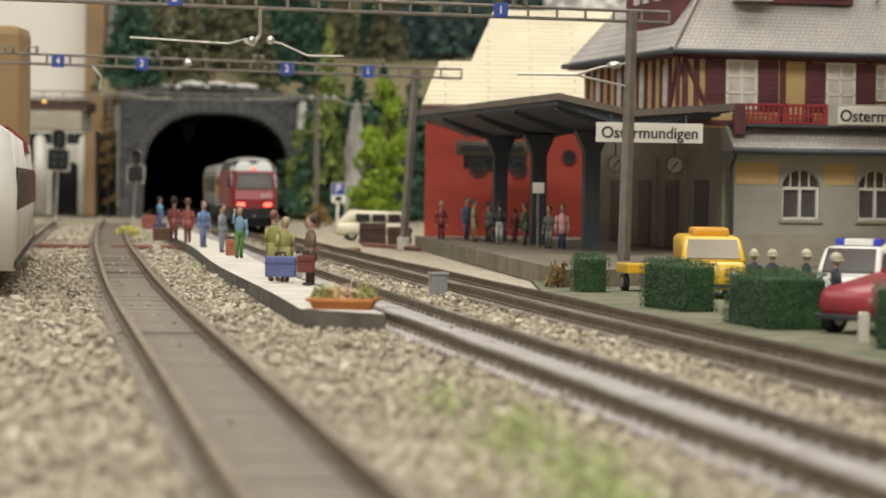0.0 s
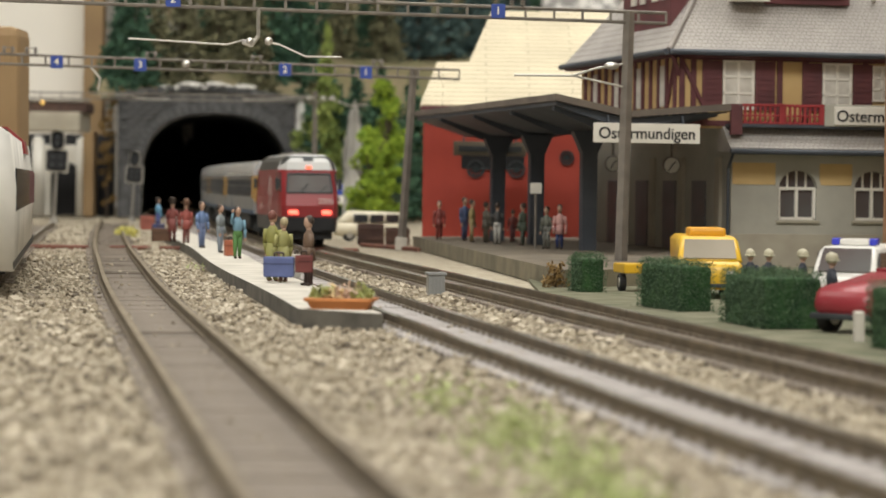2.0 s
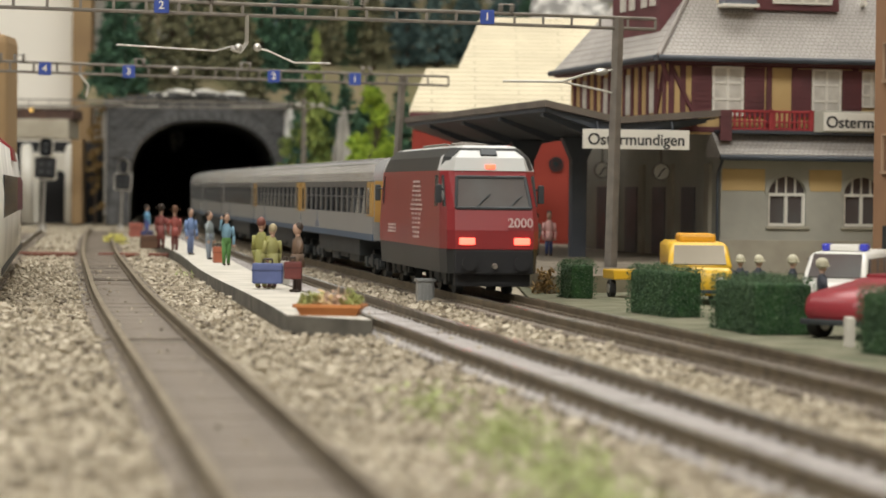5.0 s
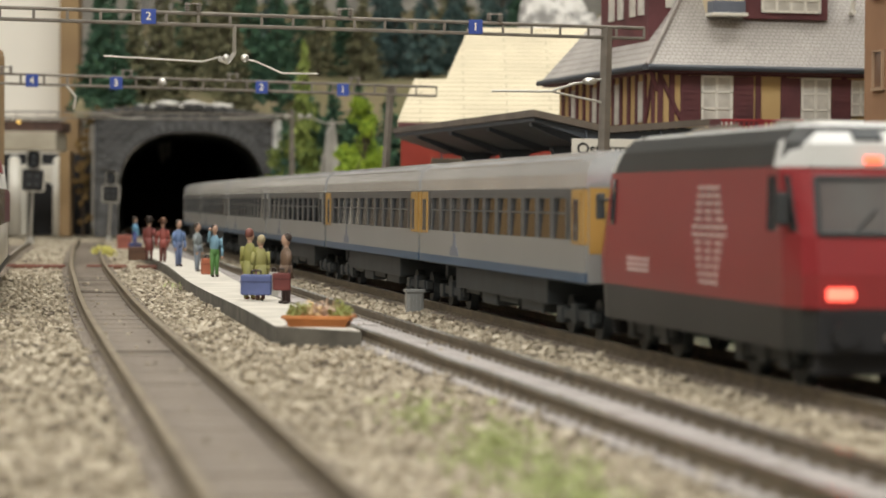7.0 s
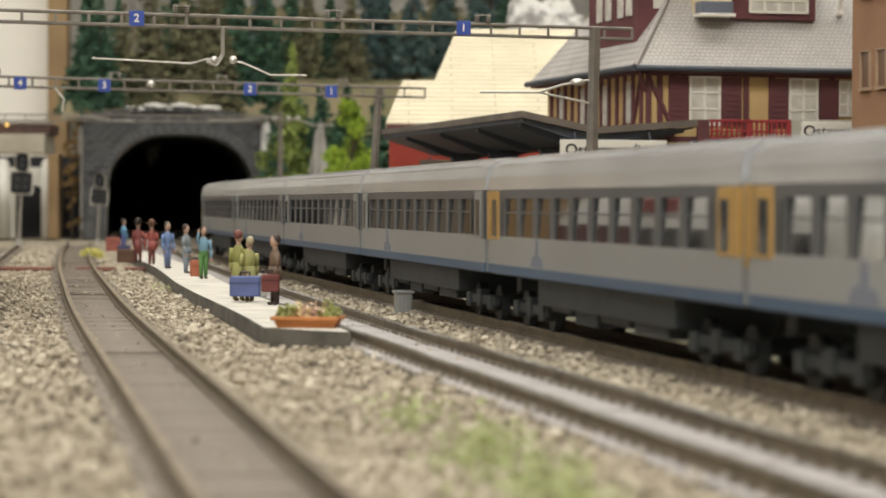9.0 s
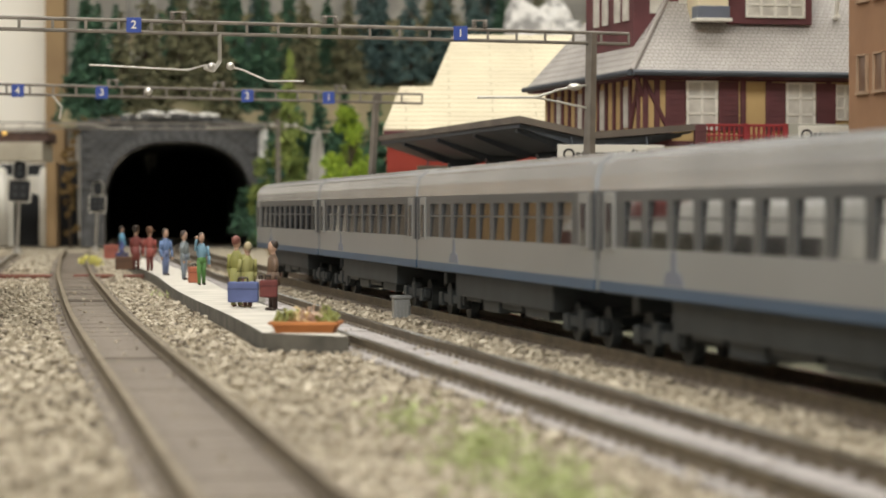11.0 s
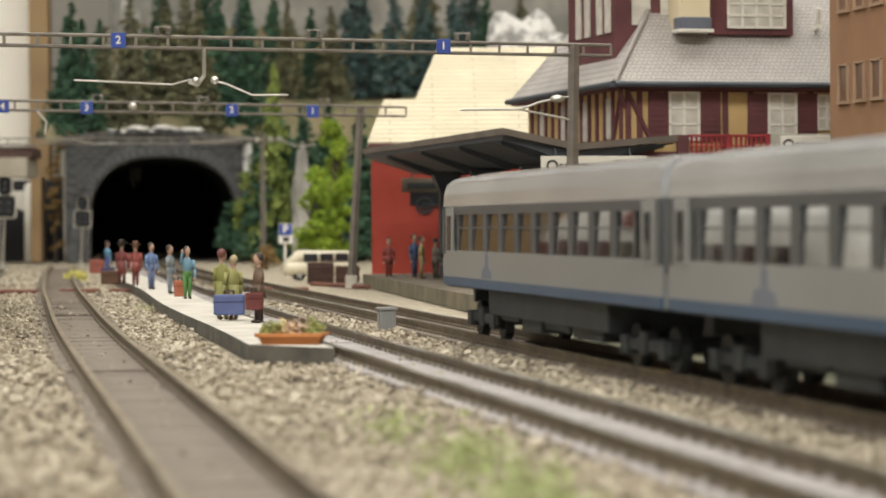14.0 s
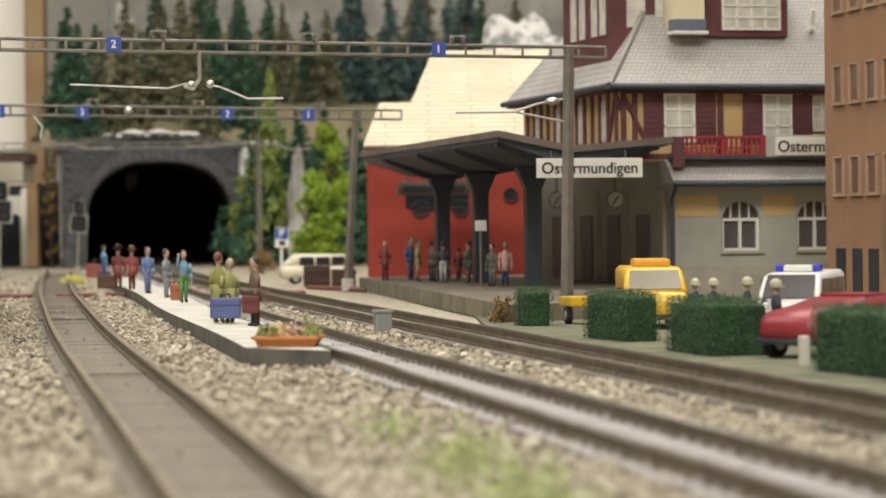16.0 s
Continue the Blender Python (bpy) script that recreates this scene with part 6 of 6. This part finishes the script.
    box(bm, -1.42, 1.42, -6.4, 6.6, 0.72, zb - 0.04, 0.05)
    part("floor", bm, M_UNDER, c)
    bm = bmesh.new()
    for k in range(16):
        y = -8.8 + 17.6 * k / 15
        for x in (-1.0, 1.0):
            box(bm, x - 0.42, x + 0.42, y - 0.1, y + 0.1, zb + 0.1, 2.62, 0.04)
    part("seats", bm, M_LOCO_GREY, c, "dark seats behind the panes")
    for e in (-1, 1):
        bm = bmesh.new()
        box(bm, -0.75, 0.75, e * L, e * (L + 0.27), 0.9, 3.75, 0.05)
        part("gangway", bm, M_UNDER, c, "black rubber gangway bellows")
    for y0, y1, z in ((-5.4, -2.6, 0.45), (-2.2, 0.4, 0.55), (0.8, 3.0, 0.4), (3.4, 5.6, 0.6)):
        bm = bmesh.new()
        box(bm, -1.3, 1.3, y0, y1, z, zb - 0.05, 0.05)
        part("equipment_box", bm, M_UNDER, c)
    bm = bmesh.new()
    box(bm, -1.36, 1.36, -1.0, -0.5, 1.1, 1.34, 0.02)
    part("notice_plate", bm, M_WHITE, c, "small white plate below the sill")
    bogie(c, -8.6)
    bogie(c, 8.6)
    return c


def locomotive():
    c = thing("locomotive", at(0, 0), "red electric locomotive with lit red marker lamps", "locomotive")
    W = 1.62
    bm = bmesh.new()
    lower = [(-9.75, 1.28), (-9.45, 1.5), (-8.7, W), (8.7, W), (9.45, 1.5), (9.75, 1.28)]
    mid = [(-9.55, 1.28), (-9.25, 1.48), (-8.6, W), (8.6, W), (9.25, 1.48), (9.55, 1.28)]
    upper = [(-8.85, 1.18), (-8.65, 1.35), (-8.25, 1.58), (8.25, 1.58), (8.65, 1.35), (8.85, 1.18)]

    def loop(hw, z):
        return [(-w, y, z) for y, w in hw] + [(w, y, z) for y, w in hw[::-1]]
    loft(bm, [loop(lower, 1.5), loop([(y, w * 1.01) for y, w in lower], 2.1), loop(mid, 2.75), loop(upper, 4.0)])
    body = part("body", bm, M_LOCO_RED, c, "red painted body shell")
    bm = bmesh.new()
    sk = [(y * 0.985, w) for y, w in lower]
    loft(bm, [loop([(y, w * 0.97) for y, w in sk], 0.72), loop(sk, 1.5)])
    part("skirt", bm, M_LOCO_GREY, c, "dark grey skirt")
    bm = bmesh.new()
    rf0 = [(y * 1.0, w * 1.0) for y, w in upper]
    loft(bm, [loop([(y, w * 0.995) for y, w in rf0[1:5]], 4.0), loop([(y * 0.985, w * 0.90) for y, w in rf0[1:5]], 4.45), loop([(y * 0.96, w * 0.72) for y, w in rf0[1:5]], 4.74)])
    part("roof_shoulder", bm, M_LOCO_GREY, c, "dark grey roof shoulder")
    bm = bmesh.new()
    loft(bm, [loop([(y, w * 0.86) for y, w in ((-8.2, 1.2), (-7.9, 1.28), (7.9, 1.28), (8.2, 1.2))], 4.7), loop([(y, w * 0.62) for y, w in ((-7.9, 1.4), (-7.4, 1.5), (7.4, 1.5), (7.9, 1.4))], 4.82)])
    part("roof", bm, M_LOCO_ROOF, c, "pale silver roof panels")
    for e in (-1, 1):
        # white brow over the windscreen
        bm = bmesh.new()
        lo = [(-1.2, e * 8.9, 4.0), (1.2, e * 8.9, 4.0), (1.605, e * 8.2, 4.0), (1.605, e * 8.0, 4.0), (-1.605, e * 8.0, 4.0), (-1.605, e * 8.2, 4.0)]
        hi = [(-0.75, e * 8.1, 4.83), (0.75, e * 8.1, 4.83), (1.05, e * 7.7, 4.8), (1.05, e * 7.4, 4.8), (-1.05, e * 7.4, 4.8), (-1.05, e * 7.7, 4.8)]
        md = [(-1.12, e * 8.72, 4.42), (1.12, e * 8.72, 4.42), (1.46, e * 8.05, 4.42), (1.46, e * 7.8, 4.42), (-1.46, e * 7.8, 4.42), (-1.46, e * 8.05, 4.42)]
        loft(bm, [lo, md, hi])
        br = part("cab_brow", bm, M_LOCO_ROOF, c, "light grey faceted cab roof brow")
        bm = bmesh.new()
        mtx = Matrix.Translation((0, e * 8.5, 4.58)) @ Matrix.Rotation(e * radians(56), 4, "X")
        box(bm, -0.27, 0.27, -0.05, 0.05, -0.17, 0.17, 0.02, 0, mtx)
        part("roof_vent", bm, M_UNDER, br)
        bm = bmesh.new()
        box(bm, -0.16, 0.16, e * 8.88 - 0.06, e * 8.88 + 0.06, 4.06, 4.2, 0.02)
        part("top_marker_lamp", bm, M_LAMP_SMALL if e < 0 else M_UNDER, br, "small lit red top lamp")
        # windscreen lying on the raked nose
        bm = bmesh.new()
        q = [(-1.24, e * 9.54, 2.80), (1.24, e * 9.54, 2.80), (1.13, e * 9.0, 3.79), (-1.13, e * 9.0, 3.79)]
        a = [bm.verts.new(p) for p in q]
        b = [bm.verts.new((x, y - e * 0.2, z)) for x, y, z in q]
        bm.faces.new(a)
        bm.faces.new(b[::-1])
        for i in range(4):
            bm.faces.new((a[i], b[i], b[(i + 1) % 4], a[(i + 1) % 4]))
        ws = part("windscreen", bm, M_GREYGLASS, c, "grey reflecting windscreen")
        bm = bmesh.new()
        for i in range(4):
            cyl(bm, q[i], q[(i + 1) % 4], 0.06, 0.06, 6)
        part("seal", bm, M_UNDER, ws)
        bm = bmesh.new()
        cyl(bm, (-0.6, e * 9.56, 2.8), (-0.1, e * 9.35, 3.25), 0.025, 0.025, 5)
        cyl(bm, (0.5, e * 9.56, 2.8), (0.95, e * 9.35, 3.2), 0.025, 0.025, 5)
        part("wiper", bm, M_UNDER, ws)
        for sx in (-0.9, 0.9):
            bm = bmesh.new()
            box(bm, sx - 0.26, sx + 0.26, e * 9.78 - 0.06, e * 9.78 + 0.06, 1.64, 1.86, 0.05)
            part("headlight", bm, M_LAMP if e < 0 else M_GREYGLASS, c, "glowing red headlight")
            bm = bmesh.new()
            cyl(bm, (sx * 0.95, e * 9.6, 1.05), (sx * 0.95, e * 10.0, 1.05), 0.2, 0.24, 14)
            part("buffer", bm, M_BLACK, c)
        for sx in (-1, 1):
            bm = bmesh.new()
            q2 = [(sx * 1.50, e * 9.15, 2.85), (sx * 1.63, e * 7.8, 2.85), (sx * 1.60, e * 7.75, 3.85), (sx * 1.5, e * 8.55, 3.85)]
            a = [bm.verts.new((x + sx * 0.03, y, z)) for x, y, z in q2]
            b = [bm.verts.new((x - sx * 0.1, y, z)) for x, y, z in q2]
            bm.faces.new(a)
            bm.faces.new(b[::-1])
            for i in range(4):
                bm.faces.new((a[i], b[i], b[(i + 1) % 4], a[(i + 1) % 4]))
            part("cab_window", bm, M_DARKGLASS, c)
            bm = bmesh.new()
            box(bm, sx * 1.70 - 0.1, sx * 1.70 + 0.1, e * 8.85 - 0.1, e * 8.85 + 0.1, 2.95, 3.55, 0.05)
            cyl(bm, (sx * 1.5, e * 8.5, 3.4), (sx * 1.8, e * 8.85, 3.4), 0.04, 0.04, 5)
            part("mirror", bm, M_UNDER, c)
        bm = bmesh.new()
        box(bm, -1.25, 1.25, e * 9.3 - 0.2, e * 9.3 + 0.2, 0.3, 1.0, 0.08)
        part("snow_plough", bm, M_BLACK, c)
        bm = bmesh.new()
        box(bm, -1.3, 1.3, e * 9.66 - 0.12, e * 9.66 + 0.12, 0.7, 1.48, 0.06)
        part("buffer_beam", bm, M_BLACK, c, "black buffer beam")
        bm = bmesh.new()
        cyl(bm, (0, e * 9.5, 1.0), (0, e * 9.95, 0.95), 0.12, 0.08, 8)
        part("coupler", bm, M_STEEL, c)
    lettering("2000", 0.41, M_PRINT, c, at(0.98, -9.835, 2.3, 0, 84), "white number on the nose")
    # printed bars on the sides
    for s in (-1, 1):
        for k in range(13):
            z, yc = 1.75 + 0.155 * k, -3.1
            h = 1.75 - 0.09 * abs(k - 6.5)
            for a, b in [(-2.0, 2.0)] if k in (6, 7) else [(-h, -h + 0.75), (-0.4, 0.4), (h - 0.75, h)]:
                bm = bmesh.new()
                box(bm, s * 1.625 - 0.012, s * 1.625 + 0.012, yc + a, yc + b, z, z + 0.07)
                part("painted_bar", bm, M_PRINT, body, "white painted bar")
        for k in range(3):
            bm = bmesh.new()
            box(bm, s * 1.63 - 0.012, s * 1.63 + 0.012, 4.6, 6.6, 1.85 + 0.12 * k, 1.92 + 0.12 * k)
            part("painted_line", bm, M_PRINT, body, "small white printed line")
    for y in (-5, 5):
        bm = bmesh.new()
        cyl(bm, (-0.6, y, 4.9), (0.6, y, 4.9), 0.04, 0.04, 6)
        cyl(bm, (-0.6, y, 4.9), (0, y * 0.55, 4.98), 0.04, 0.04, 6)
        cyl(bm, (0.6, y, 4.9), (0, y * 0.55, 4.98), 0.04, 0.04, 6)
        for x in (-0.5, 0.5):
            cyl(bm, (x, y, 4.7), (x, y, 4.92), 0.08, 0.08, 8)
        part("pantograph", bm, M_STEEL, c, "folded pantograph")
    # the shell is drawn long and drawn in here to the model's short length
    for o in c.children_recursive:
        if o.name.startswith("lettering"):
            o.matrix_basis = at(0.82, -7.8, 2.33, 0, 84)
            continue
        for v in o.data.vertices:
            y = v.co.y / CM
            v.co.x *= 0.985
            v.co.y = (math.copysign(abs(y) - 2.05, y) if abs(y) > 5 else y * 0.59) * CM
    bogie(c, -4.2, 1.4, 0.56)
    bogie(c, 4.2, 1.4, 0.56)
    return c


train = [(locomotive(), LOCO / 2)]
first = coach(M_DOOR_YELLOW, 11, "pale grey coach with yellow doors and blue stripe")
second = coach(M_DOOR_YELLOW, 10, "pale grey coach with yellow doors, directly behind the first")
train += [(first, LOCO + COACH * 0.5), (second, LOCO + COACH * 1.5)]
third = coach(M_COACH_BAND, 10, "pale grey coach with grey doors and blue stripe")
train.append((third, LOCO + COACH * 2.5))
for i in range(3, 6):
    train.append((copy_thing(third, at(0, 0)), LOCO + COACH * (i + 0.5)))

# ---- the white and red train standing on the outer track ----
def far_left_line(y):
    return left_line(y) - 5.35


tl_ = track("track_outer", far_left_line, 90, 200, "outer track with a standing train")
lay_sleepers(tl_, far_left_line, 90, 200, 91)
Y0 = 104.0
sd = thing("standing_train", at(far_left_line(Y0), Y0, 0.25, heading(far_left_line, Y0)), "standing white train with red cab and dark windows", "railcar")
bm = bmesh.new()


def nose_ring(y, w, z0, z1, k):
    return [(-w, y, z0), (w, y, z0), (w * 1.02, y, z0 + (z1 - z0) * 0.55), (w * (0.9 - 0.1 * k), y, z0 + (z1 - z0) * 0.9), (w * 0.5, y, z1), (-w * 0.5, y, z1), (-w * (0.9 - 0.1 * k), y, z0 + (z1 - z0) * 0.9), (-w * 1.02, y, z0 + (z1 - z0) * 0.55)]


loft(bm, [nose_ring(-26, 1.6, 0.55, 5.2, 0), nose_ring(8.5, 1.6, 0.55, 5.2, 0), nose_ring(11.0, 1.55, 0.55, 4.8, 1), nose_ring(13.0, 1.45, 0.6, 4.1, 1), nose_ring(14.2, 1.2, 0.7, 2.2, 1)])
sb = part("body", bm, M_CARWHITE, sd, "white body", True)
for s in (-1, 1):
    for k in range(10):
        y = -24 + 3.3 * k
        bm = bmesh.new()
        box(bm, s * 1.62 - 0.03, s * 1.62 + 0.03, y, y + 2.6, 2.35, 3.7, 0.03)
        # Last windows are maroon: a dark red reflection put into their colour.
        part("window", bm, M_MAROON if k > 6 else M_DARKGLASS, sd, "window with a dark red reflection painted in" if k > 6 else "dark window")
    bm = bmesh.new()
    box(bm, s * 1.61 - 0.03, s * 1.61 + 0.03, 9.4, 12.2, 2.3, 3.6, 0.05)
    # Maroon here too paints the reflection in the cab glass.
    part("cab_window", bm, M_MAROON, sd, "cab window with its dark red reflection painted in")
    bm = bmesh.new()
    box(bm, s * 1.6 - 0.03, s * 1.6 + 0.03, -26, 12.5, 0.62, 0.85, 0.02)
    part("sill", bm, M_LOCO_GREY, sd)
bm = bmesh.new()
prism(bm, [(-1.35, 4.75), (-0.85, 5.24), (0.85, 5.24), (1.35, 4.75), (1.5, 4.3), (1.6, 4.3), (1.5, 4.8), (0.9, 5.3), (-0.9, 5.3), (-1.5, 4.8), (-1.6, 4.3), (-1.5, 4.3)], -7, -1)
part("red_roof_band", bm, M_LOCO_RED, sd, "red band over the roof")
bogie(sd, -20)
bogie(sd, 8)


# ---- movement ----
SPEED = 18.55
LINE_Y = [8 + 0.25 * i for i in range(-400, 1800)]
LINE_S = [0.0]
for a, b in zip(LINE_Y, LINE_Y[1:]):
    LINE_S.append(LINE_S[-1] + math.hypot(b - a, train_line(b) - train_line(a)))


def y_at(s):
    return float(np.interp(s, LINE_S, LINE_Y))


S_AT = float(np.interp(54.9, LINE_Y, LINE_S))


def motions():
    for v, back in train:
        rows = []
        for k in range(33):
            t = 0.5 * k
            slow = float(np.interp(t, [0, 6, 8.3, 9.5, 12.5, 14.5, 16], [0, 0.05, 0.3, 0.3, 0.0, -0.5, -0.95]))
            y = y_at(S_AT - SPEED * (t - 6.5) - slow + back)
            rows.append((t, at(train_line(y), y, 0.25, heading(train_line, y))))
        walk(v, rows)


motions()
